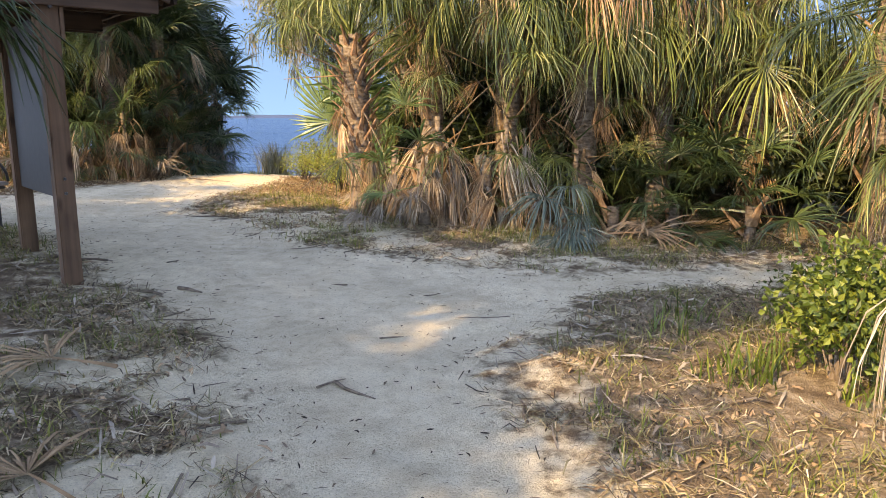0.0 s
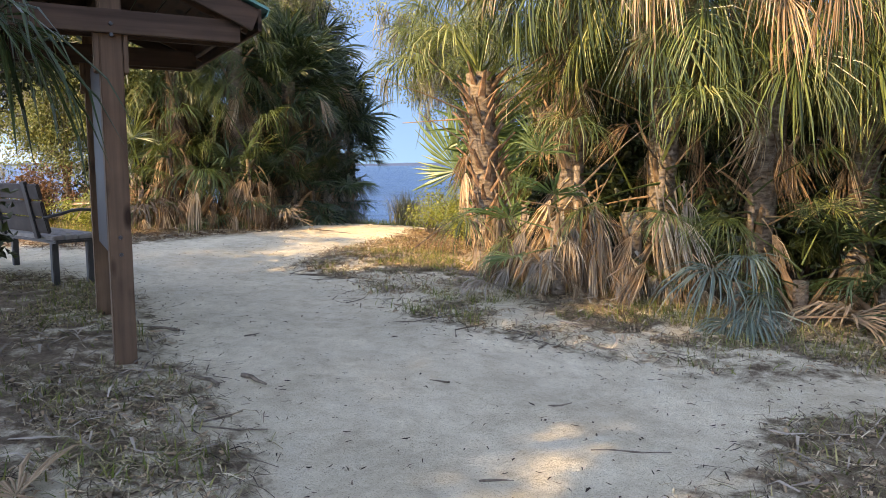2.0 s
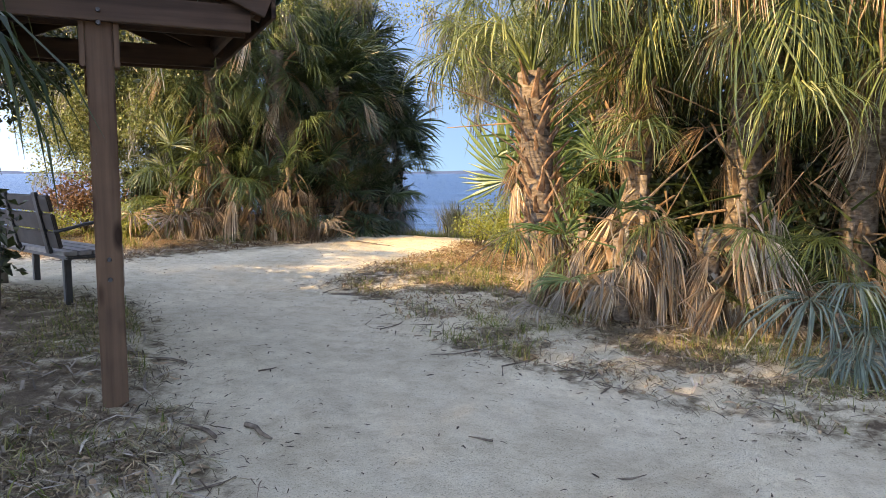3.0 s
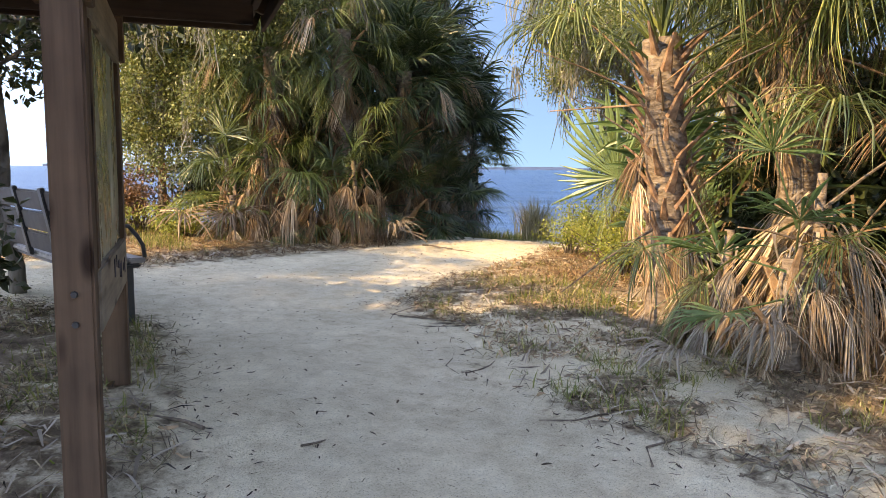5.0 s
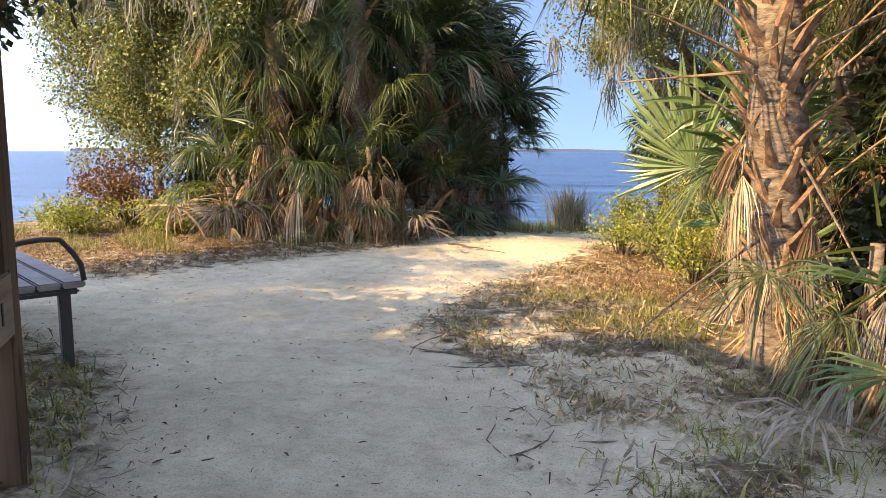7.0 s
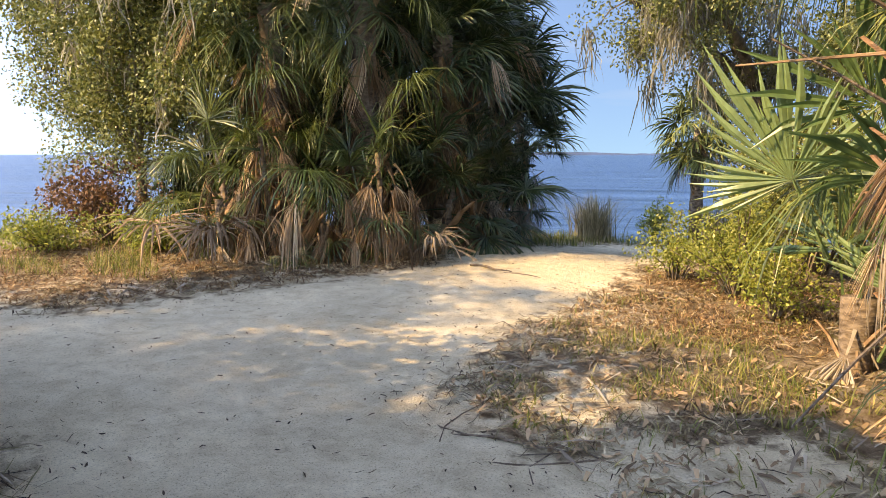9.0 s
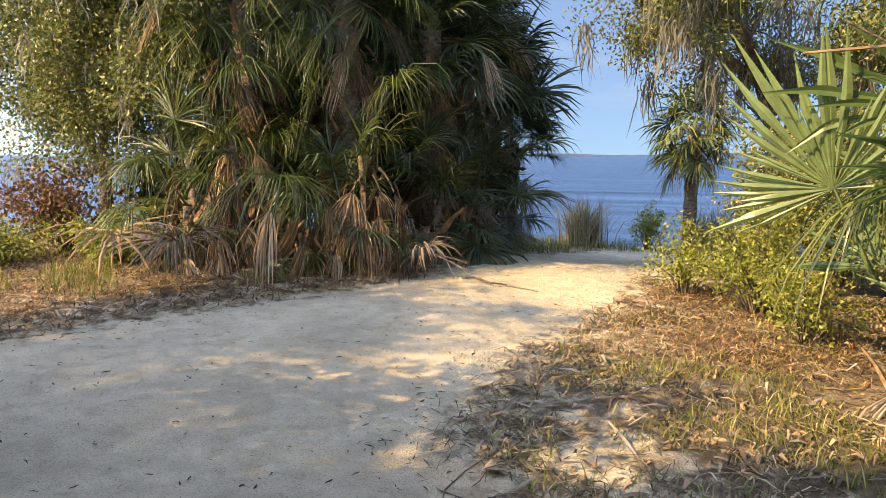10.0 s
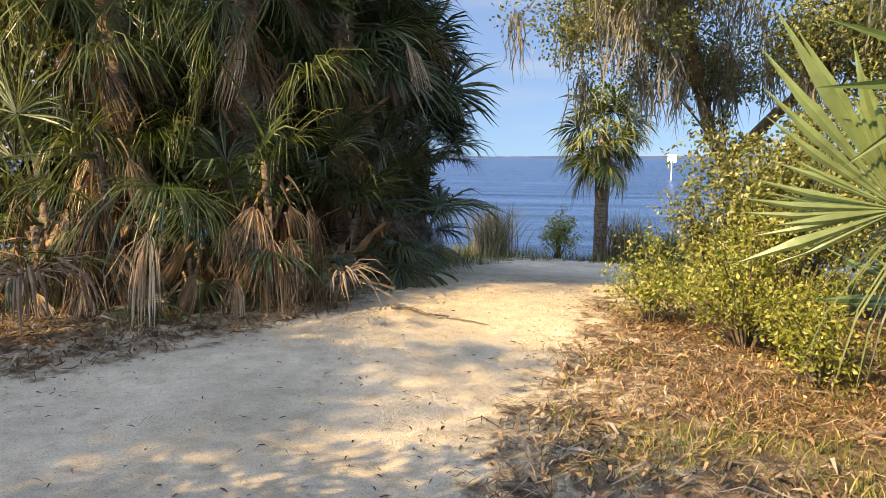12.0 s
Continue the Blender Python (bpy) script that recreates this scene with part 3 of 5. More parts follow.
def palm(x, y, h, lean=(0, 0), live=24, dead=16, leaves=F_GREEN, size=1.0, low=-45, high=80, seed=0, boots=16, trunk_r=0.13, boot_set=None, dead_set=None,
         dead_low=0.25, boot_size=1.0, label="", category="palm tree", group="", name="palm_tree", aim=None, stalks=0, top_dead=0, twist=18, dead_size=1.0, dead_high=1.0, dead_out=0.0):
    """A fan palm: trunk, split leaf bases on it, green fronds round the top, dry ones hanging below."""
    r = random.Random(seed * 7 + 1)
    base = (x, y, gz(x, y) - 0.02)
    root = thing(name, Matrix.Translation(base), label, category, group)
    n = max(3, int(h / 0.22))
    line = [Vector((lean[0] * (i / n) ** 1.5, lean[1] * (i / n) ** 1.5, -0.1 + (h + 0.1) * i / n)) for i in range(n + 1)]
    v, f = tube(line, [trunk_r * (1.25 if i == 0 else 1.0) * r.uniform(0.9, 1.1) for i in range(n + 1)], 10, True, 0.05, r)
    part("trunk", mesh_of("trunk", v, f, M_TRUNK, True), None, root)

    def on(t):
        t = min(max(t, 0.0), 1.0)
        return Vector((lean[0] * t ** 1.5, lean[1] * t ** 1.5, h * t))

    az = r.uniform(0, 360)
    for i in range(boots):
        az += 137.5
        t = 0.25 + 0.75 * i / max(1, boots)
        m = Matrix.Translation(on(t)) @ pose(0, 0, 0, 0, 0, az) @ Matrix.Translation((trunk_r * 0.75, 0, -0.1)) @ pose(0, 0, 0, 0, r.uniform(-8, 14), 0)
        part("leaf_base", r.choice(boot_set or BOOTS), None, root, m=m @ Matrix.Scale(boot_size * r.uniform(0.75, 1.15), 4))
    for i in range(live):
        az += 137.5
        t = i / max(1, live - 1)
        el = high + (low - high) * t + r.uniform(-8, 8)
        e = min(ELEVS, key=lambda q: abs(q - el))
        a = az if aim is None else aim[0] + r.uniform(-aim[1], aim[1])
        m = Matrix.Translation(on(1.0) + Vector((0, 0, 0.18 - 0.4 * t))) @ pose(0, 0, 0, 0, -el, a) @ pose(0, 0, 0, r.uniform(-twist, twist), 0, 0) @ pose(0, 0, 0, 0, e, 0) @ Matrix.Scale(size * r.uniform(0.8, 1.15), 4)
        part("frond", r.choice(leaves[e]), None, root, m=m)
    for i in range(dead):
        az += 137.5
        t = dead_high - (dead_high - dead_low) * r.random()
        a = az if aim is None else aim[0] + r.uniform(-aim[1], aim[1])
        m = Matrix.Translation(on(t) + Vector((0, 0, -0.1))) @ pose(0, 0, 0, r.uniform(-28, 28), r.uniform(-22, 22), a) @ Matrix.Translation((r.uniform(0, dead_out), 0, 0)) @ Matrix.Scale(size * dead_size * r.uniform(0.55, 1.12), 4)
        part("dead_frond", r.choice(dead_set or F_DEAD), None, root, m=m)
    for i in range(top_dead):
        m = Matrix.Translation(on(1.0) + Vector((0, 0, r.uniform(-0.25, 0.1)))) @ pose(0, 0, 0, r.uniform(-10, 10), r.uniform(-25, -5), -90 + r.uniform(-75, 75)) @ Matrix.Translation((0.4, 0, 0)) @ Matrix.Scale(size * r.uniform(1.0, 1.25), 4)
        part("dead_frond", r.choice(F_DEAD[:3]), None, root, m=m)
    for i in range(stalks):
        m = Matrix.Translation(on(r.uniform(0.15, 0.85))) @ pose(0, 0, 0, 0, r.uniform(-55, 45), -90 + r.uniform(-95, 95))
        part("dry_stalk", r.choice(STALKS), None, root, m=m)
    return root


def ground_frond(x, y, az, tilt, meshes, label, size=1.0, roll=0, up=0.12):
    ob = thing("fallen_frond", Matrix.Translation((x, y, gz(x, y) + up)) @ pose(0, 0, 0, roll, tilt, az) @ Matrix.Scale(size, 4), label, "fallen frond", "fallen fronds")
    part("stalk", meshes[0], None, ob)
    part("blade", meshes[1], None, ob)
    return ob


# ---- broad-leaved trees, shrubs, moss ----
def leaf_cloud(centres, radii, count, length, width, seed, flat=0.8):
    g = np.random.default_rng(seed)
    c = np.asarray(centres, float)
    idx = g.integers(0, len(c), count)
    d = unit(g.normal(size=(count, 3)))
    P = c[idx] + d * (np.asarray(radii, float)[idx] * g.random(count) ** 0.45)[:, None] * np.array([1, 1, flat])
    D = unit(d * 0.6 + g.normal(size=(count, 3)) * 0.8 + np.array([0, 0, -0.25])) * (length * g.uniform(0.6, 1.3, count))[:, None]
    S = unit(np.cross(D, g.normal(size=(count, 3)))) * (width * g.uniform(0.6, 1.3, count))[:, None]
    N = unit(np.cross(D, S)) * (width * 0.45)
    return diamonds(P, D, S, N)


def moss_tufts(points, seed, strands=26, length=0.7, width=0.006):
    g = np.random.default_rng(seed)
    p = np.repeat(np.asarray(points, float), strands, 0)
    n = len(p)
    ln = length * g.uniform(0.25, 1.0, n)
    kk = 5
    P = np.zeros((n, kk, 3))
    cur = p + g.normal(0, 0.05, (n, 3))
    sway = g.normal(0, 0.10, (n, 3))
    for j in range(kk):
        P[:, j] = cur
        cur = cur + np.stack([sway[:, 0] * ln * 0.3 + g.normal(0, 0.03, n), sway[:, 1] * ln * 0.3 + g.normal(0, 0.03, n), -ln / (kk - 1)], -1)
    a = g.uniform(0, math.pi, n)
    w = width * g.uniform(0.6, 1.6, n)
    S = np.stack([np.cos(a) * w, np.sin(a) * w, np.zeros(n)], -1)[:, None, :] * np.array([0.7, 1.1, 1.0, 0.7, 0.15])[None, :, None]
    return ribbons(P, S)


def oak(x, y, limbs, clumps, leaves, seed, mat=M_OAK, leaf=(0.055, 0.014), clump_r=(0.22, 0.42), moss=0, moss_len=0.8, trunk_r=0.14, label="", name="oak_tree", category="tree",
        bark=M_BARK, low_clump=0.0, group=""):
    """limbs: lists of points from the base; the crown's clumps gather round the outer parts of the limbs."""
    r = random.Random(seed)
    z0 = gz(x, y)
    root = thing(name, Matrix.Translation((x, y, z0 - 0.03)), label, category, group)
    tips = []
    for i, limb in enumerate(limbs):
        pts = [Vector(p) for p in limb]
        fine = []
        for a, b in zip(pts, pts[1:]):
            for j in range(4):
                q = a.lerp(b, j / 4)
                fine.append(q + Vector((r.uniform(-0.04, 0.04), r.uniform(-0.04, 0.04), r.uniform(-0.03, 0.03))) * (1 if fine else 0))
        fine.append(pts[-1])
        r0 = trunk_r if i == 0 else trunk_r * 0.6
        rad = [r0 * (1 - 0.85 * j / (len(fine) - 1)) + 0.008 for j in range(len(fine))]
        part("trunk" if i == 0 else "limb", mesh_of("limb", *tube(fine, rad, 8, True, 0.06, r), bark, True), None, root)
        tips += fine[len(fine) // 3:]
    cs, rs, tw = [], [], []
    for _ in range(clumps):
        t = r.choice(tips)
        off = Vector((r.gauss(0, 1), r.gauss(0, 1), r.gauss(0.1, 0.7))).normalized() * r.uniform(0.2, 0.95)
        c = t + off
        if c.z < low_clump:
            c.z = low_clump + r.uniform(0, 0.5)
        cs.append(tuple(c))
        rs.append(r.uniform(*clump_r))
        mid = t.lerp(c, 0.5) + Vector((r.uniform(-0.06, 0.06), r.uniform(-0.06, 0.06), 0.05))
        tw.append(tube([t, mid, c], [0.014, 0.009, 0.004], 4, False))
    part("twigwork", mesh_of("twigwork", *joined(tw), bark), None, root)["kind"] = "stuff"
    v, f = leaf_cloud(cs, rs, leaves, leaf[0], leaf[1], seed + 50)
    part("crown", mesh_of("crown", v, f, mat), None, root)["kind"] = "stuff"
    if moss:
        src = [Vector(r.choice(cs)) + Vector((r.uniform(-0.2, 0.2), r.uniform(-0.2, 0.2), -0.05)) for _ in range(moss)]
        v, f = moss_tufts([tuple(p) for p in src], seed + 60, 26, moss_len * 0.62)
        part("moss", mesh_of("moss", v, f, M_MOSS), None, root, "grey hanging moss")["kind"] = "stuff"
    return root


def shrub(x, y, w, h, leaves, mat, seed, leaf=(0.05, 0.014), label="", name="shrub", stems=16, group=""):
    r = random.Random(seed)
    root = thing(name, Matrix.Translation((x, y, gz(x, y) - 0.02)), label, "shrub", group)
    cs, rs = [], []
    for _ in range(stems):
        a, q = r.uniform(0, 6.283), r.random() ** 0.6
        top = Vector((math.cos(a) * w * q, math.sin(a) * w * q, h * r.uniform(0.55, 1.05) * (1 - 0.35 * q * q)))
        mid = Vector((top.x * 0.35, top.y * 0.35, top.z * 0.55))
        part("stem", mesh_of("stem", *tube([(top.x * 0.05, top.y * 0.05, -0.03), mid, top], [0.011, 0.007, 0.003], 4, False), M_TWIG), None, root)
        for t in (0.45, 0.65, 0.85, 1.0):
            p = mid.lerp(top, (t - 0.4) / 0.6)
            cs.append((p.x + r.uniform(-0.08, 0.08), p.y + r.uniform(-0.08, 0.08), max(0.05, p.z)))
            rs.append(r.uniform(0.1, 0.28) * (0.6 + 0.4 * w))
    v, f = leaf_cloud(cs, rs, leaves, leaf[0], leaf[1], seed + 9)
    part("foliage", mesh_of("foliage", v, f, mat), None, root)["kind"] = "stuff"
    return root


def blades(x, y, h, w, seed, lean=0.5, kk=4):
    """Grass blades at x, y of height h."""
    g = np.random.default_rng(seed)
    n = len(x)
    base = np.stack([x, y, ground_z(x, y) - 0.01], -1)
    a = g.uniform(0, 2 * math.pi, n)
    le = g.uniform(0.1, 1.0, n) * lean
    out = np.stack([np.cos(a), np.sin(a), np.zeros(n)], -1)
    t = np.linspace(0, 1, kk)
    P = base[:, None, :] + out[:, None, :] * (le * h)[:, None, None] * (t ** 1.8)[None, :, None] + np.array([0, 0, 1.0]) * (h[:, None] * (t - 0.35 * np.outer(le, t ** 3)))[:, :, None]
    b = a + math.pi / 2 + g.normal(0, 0.5, n)
    S = np.stack([np.cos(b), np.sin(b), np.zeros(n)], -1)[:, None, :] * (w * g.uniform(0.6, 1.4, n))[:, None, None] * np.array([1.0, 0.9, 0.6, 0.08])[None, :kk, None]
    return ribbons(P, S)


def reed_clump(x, y, h, n, seed, label, spread=0.28):
    g = np.random.default_rng(seed)
    px, py = x + g.normal(0, spread * 0.4, n), y + g.normal(0, spread * 0.4, n)
    v, f = blades(px, py, h * g.uniform(0.6, 1.1, n), 0.007, seed, 0.75)
    return tagged(new("reed_clump", mesh_of("reed_clump", v, f, M_REED)), label, "reeds", "reed clumps")


# ---- notice board shelter ----
def shelter():
    ax, ay = -2.63, 5.11
    turn = math.degrees(math.atan2(1.06, -0.88)) - 90      # local +y runs from one post to the other, +x is the path side
    root = thing("information_kiosk", pose(ax, ay, gz(ax, ay), 0, 0, turn), "brown timber notice board with a small green metal gable roof", "notice board")
    span = 1.38
    for y in (0.0, span):
        part("post", boxed((0, y, 1.02), (0.122, 0.122, 2.16), 0.009), M_POST, root)
        for s in (-1, 1):
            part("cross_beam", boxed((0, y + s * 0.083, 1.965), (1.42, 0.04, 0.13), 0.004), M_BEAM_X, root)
            part("cheek_plate", boxed((s * 0.076, y - 0.012, 1.86), (0.026, 0.11, 0.34), 0.004), M_POST, root)
    y0, y1 = -0.14, 1.88
    half, eave, rise = 0.82, 1.99, 0.34
    slope = math.atan2(rise, half)
    ln = math.hypot(half, rise)
    for s in (-1, 1):
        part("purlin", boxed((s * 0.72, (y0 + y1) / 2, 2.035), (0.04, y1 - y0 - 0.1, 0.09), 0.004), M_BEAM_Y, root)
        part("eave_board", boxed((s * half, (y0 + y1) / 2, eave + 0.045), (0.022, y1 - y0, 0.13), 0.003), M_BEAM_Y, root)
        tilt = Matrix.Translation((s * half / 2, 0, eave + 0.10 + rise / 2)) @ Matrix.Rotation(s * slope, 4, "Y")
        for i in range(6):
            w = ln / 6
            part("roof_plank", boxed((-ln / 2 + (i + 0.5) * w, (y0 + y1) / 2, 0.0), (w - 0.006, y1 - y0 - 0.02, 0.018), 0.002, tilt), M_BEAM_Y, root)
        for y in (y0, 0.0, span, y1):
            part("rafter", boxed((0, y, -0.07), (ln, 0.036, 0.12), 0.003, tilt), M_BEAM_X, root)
        bm = boxed((0.01, (y0 + y1) / 2, 0.022), (ln + 0.07, y1 - y0 + 0.06, 0.006), 0.0, tilt)
        sheet = part("roof_sheet", bm, M_ROOF, root, "green ribbed metal roof sheet")
        part("drip_edge", boxed((s * (ln / 2 + 0.045), (y0 + y1) / 2, 0.004), (0.006, y1 - y0 + 0.06, 0.045), 0.0, tilt), M_ROOF, sheet)
        yy = y0
        while yy < y1 + 0.05:
            part("rib", boxed((0.01, yy, 0.032), (ln + 0.07, 0.022, 0.02), 0.004, tilt), M_ROOF, sheet)
            yy += 0.2
    part("ridge_cap", boxed((0, (y0 + y1) / 2, eave + 0.155 + rise), (0.16, y1 - y0 + 0.06, 0.03), 0.008), M_ROOF, root)
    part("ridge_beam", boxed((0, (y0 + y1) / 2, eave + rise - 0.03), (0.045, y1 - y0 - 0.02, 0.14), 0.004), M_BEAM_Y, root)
    # the board itself
    f = 0.048
    rail = part("bottom_rail", boxed((f, span / 2, 0.71), (0.04, span - 0.126, 0.22), 0.006), M_BOARD, root, "pale weathered rail with peeling dark spots")
    part("top_rail", boxed((f, span / 2, 1.77), (0.04, span - 0.126, 0.20), 0.006), M_BOARD, root, "pale weathered rail")
    for y in (0.1, span - 0.1):
        part("side_rail", boxed((f, y, 1.245), (0.034, 0.07, 0.846), 0.005), M_POST, root)
    part("backing", boxed((-0.01, span / 2, 1.24), (0.03, span - 0.15, 1.24), 0.002), M_BLACK, root, "dark backing board")
    part("acrylic_sheet", boxed((f - 0.004, span / 2, 1.245), (0.008, span - 0.28, 0.846), 0.0), M_PANEL, root, "scratched clouded acrylic sheet")
    rr = random.Random(5)
    for i in range(7):
        bm = bmesh.new()
        c = (f + 0.0215, span * 0.45 + 0.09 * i + rr.uniform(-0.03, 0.03), 0.73 + rr.uniform(-0.04, 0.05))
        box(bm, c, (0.003, rr.uniform(0.02, 0.05), rr.uniform(0.03, 0.08)), 0.001)
        part("worn_spot", bm, M_SPOT, rail)
    for y in (0.0, span):
        for z in (0.66, 0.76, 1.89, 1.95):
            bm = bmesh.new()
            bmesh.ops.create_cone(bm, cap_ends=True, segments=8, radius1=0.013, radius2=0.010, depth=0.02, matrix=Matrix.Translation((0.0, y - 0.064 if z < 1 else y - 0.106, z)) @ Matrix.Rotation(radians(90), 4, "X"))
            part("bolt", bm, M_STEEL, root)


shelter()


def bench():
    ob = thing("park_bench", pose(-4.43, 6.78, gz(-4.43, 6.85), 0, 0, -27.0), "slatted grey-brown park bench on steel legs beside the path", "bench")
    # local -x runs along the bench, +y is its front
    L, D = 1.8, 0.46
    for i in range(4):
        part("seat_slat", boxed((-L / 2, 0.06 + i * 0.115, 0.45), (L, 0.105, 0.035), 0.008), M_BENCH_SEAT, ob)
    for i in range(3):
        tl = Matrix.Translation((-L / 2, -0.02 - 0.028 * i, 0.56 + i * 0.145)) @ Matrix.Rotation(radians(12), 4, "X")
        part("back_slat", boxed((0, 0, 0), (L, 0.032, 0.132), 0.008, tl), M_BENCH, ob)
    for x in (-0.22, -0.9, -1.58):
        tl = Matrix.Translation((x, -0.062, 0.69)) @ Matrix.Rotation(radians(11), 4, "X")
        part("back_brace", boxed((0, 0, 0), (0.075, 0.03, 0.5), 0.005, tl), M_STEEL, ob)
    part("seat_frame", boxed((-L / 2, 0.23, 0.415), (L - 0.02, 0.40, 0.03), 0.01), M_STEEL, ob)
    for x in (-0.12, -1.68):
        for y in (0.07, 0.38):
            part("leg", boxed((x, y, 0.2), (0.055, 0.055, 0.42), 0.006), M_STEEL, ob)
    for x in (0.0, -L):
        pts = [Vector((x, -0.06, 0.63))] + [Vector((x, 0.08 + 0.36 * t, 0.655 + 0.035 * math.sin(t * 3.0) - (0.11 * max(0, t - 0.8) / 0.2))) for t in (0, 0.25, 0.5, 0.75, 0.9, 1.0)] + [Vector((x, 0.45, 0.47))]
        part("armrest", mesh_of("armrest", *tube(pts, [0.014] * len(pts), 8), M_STEEL, True), None, ob)


bench()

# ---- palms beside the path ----
LAB_R = "cabbage palm, drooping yellow-green fronds, tan dry skirt"
GR = "palms in the thicket beside the path"
palm(-0.95, 8.8, 2.1, (-0.1, 0.0), 26, 44, F_GREEN, 0.92, 28, 84, 1, 66, 0.14, BOOTS_ORANGE, F_SKIRT, 0.0, 0.6, "cabbage palm with orange split leaf bases and grey dry fronds", group=GR, stalks=9, dead_size=0.8, dead_high=0.75, dead_out=0.2)
palm(-0.1, 8.95, 3.5, (-0.1, -0.35), 46, 12, F_LONG, 0.84, -26, 78, 2, 14, 0.14, None, None, 0.5, 0.8, LAB_R, group=GR, stalks=6, top_dead=4)
palm(0.75, 8.75, 3.2, (0.0, -0.4), 48, 16, F_LONG, 0.84, -34, 74, 3, 14, 0.14, None, None, 0.5, 0.8, LAB_R, group=GR, stalks=6, top_dead=5)
palm(1.65, 8.8, 2.9, (0.1, -0.4), 48, 18, F_LONG, 0.84, -44, 74, 4, 12, 0.14, None, None, 0.5, 0.8, LAB_R, group=GR, stalks=6, top_dead=7)
palm(2.6, 8.95, 3.05, (0.0, -0.3), 46, 18, F_LONG, 0.84, -44, 74, 5, 12, 0.14, None, None, 0.5, 0.8, LAB_R, group=GR, stalks=8, top_dead=5)
palm(3.6, 8.7, 2.8, (0.0, -0.1), 34, 20, F_LONG, 0.95, -48, 75, 6, 10, 0.14, None, None, 0.35, 0.8, LAB_R, group=GR)
palm(4.7, 8.0, 2.6, (0, 0), 30, 18, F_GREEN, 1.0, -55, 75, 7, 10, 0.14, None, None, 0.2, 0.8, LAB_R, group=GR)
for i, (x, y, h) in enumerate([(-0.1, 10.5, 3.4), (1.0, 10.3, 3.5), (2.3, 10.6, 3.4), (3.8, 10.2, 3.5), (5.6, 9.6, 2.8), (0.3, 12.0, 2.4)]):
    palm(x, y, h, (0, 0), 28, 30, F_GREEN, 1.1, -45, 80, 20 + i, 8, 0.14, None, None, 0.05, 0.8, LAB_R, group=GR)
# low growth in front of it
palm(-0.2, 7.95, 0.7, (0, -0.05), 4, 10, F_YOUNG, 0.62, -10, 55, 31, 5, 0.07, None, None, 0.3, 0.8, "low palm with a bright yellow-green fan and dry leaf bases", group=GR, aim=(-100, 75))
palm(0.45, 8.15, 0.8, (0, 0), 3, 34, F_GREEN, 0.75, -40, 60, 32, 6, 0.09, None, F_SKIRT, 0.2, 0.8, "low palm with dense dry tan fronds", group=GR, dead_out=0.3)
palm(-0.05, 8.3, 1.2, (0, -0.1), 4, 60, F_GREEN, 0.85, -20, 60, 41, 0, 0.03, None, F_SKIRT, 0.25, 0.8, "palm stump thick with dry tan fronds", group=GR, stalks=6, dead_out=0.32)
palm(0.7, 8.25, 1.2, (0, -0.1), 5, 56, F_GREEN, 0.85, -20, 60, 42, 0, 0.03, None, F_SKIRT, 0.25, 0.8, "palm stump thick with dry tan fronds", group=GR, stalks=6, dead_out=0.32)
palm(1.5, 8.4, 0.9, (0, -0.1), 6, 18, F_GREEN, 0.7, -20, 60, 43, 0, 0.03, None, F_SKIRT, 0.25, 0.8, "palm stump thick with dry tan fronds", group=GR, dead_out=0.32)
palm(-0.55, 8.4, 0.8, (0, 0), 5, 34, F_GREEN, 0.65, -40, 60, 33, 0, 0.03, None, F_SKIRT, 0.2, 0.8, "low palm with dense dry tan fronds", group=GR, dead_out=0.3)
palm(0.95, 8.05, 0.12, (0, 0), 9, 3, F_STIFF, 0.6, 20, 80, 34, 0, 0.05, None, None, 0.2, 0.8, "small bright green palm seedling", group=GR)
palm(1.2, 7.35, 0.35, (0, -0.1), 6, 2, {e: [mesh_of("frond", *fan_frond(e, prg, 0.45, 0.8, 34, 120, 1.4), M_FROND_GREY)] for e in ELEVS}, 0.72, -20, 30, 35, 0, 0.04, None, None, 0.2, 0.8,
     "low palm with hanging blue-green fan leaves", group=GR, aim=(-100, 50))
palm(1.85, 7.95, 0.3, (0, 0), 9, 4, F_GREEN, 0.6, -10, 65, 36, 3, 0.06, None, None, 0.2, 0.8, "small dark green palm seedling", group=GR)
palm(2.5, 7.9, 0.35, (0, 0), 11, 6, F_DARK, 0.7, -20, 60, 37, 3, 0.06, None, None, 0.2, 0.8, "small dark green palm seedling", group=GR)
palm(3.2, 7.6, 0.4, (0, 0), 11, 6, F_DARK, 0.75, -20, 60, 38, 3, 0.06, None, None, 0.2, 0.8, "small dark green palm seedling", group=GR)
palm(3.95, 5.3, 2.1, (-0.1, -0.15), 26, 16, F_GREEN, 1.05, -55, 70, 39, 10, 0.13, None, F_DEAD_GREY, 0.3, 0.8, "cabbage palm with pale sunlit fronds over the path", group=GR)
palm(3.4, 3.2, 1.6, (0, 0), 16, 14, F_GREEN, 1.0, -50, 60, 40, 8, 0.13, None, F_DEAD_GREY, 0.3, 0.8, "cabbage palm with grey hanging dry fronds", group=GR)
for i, (x, y, h) in enumerate([(6.6, 7.0, 3.0), (6.2, 4.8, 3.2), (5.4, 2.6, 3.0), (7.5, 1.0, 3.4), (5.8, -1.0, 3.0)]):
    palm(x, y, h, (0, 0), 24, 18, F_GREEN, 1.15, -50, 75, 50 + i, 4, 0.14, None, None, 0.05, 0.8, LAB_R, group=GR)

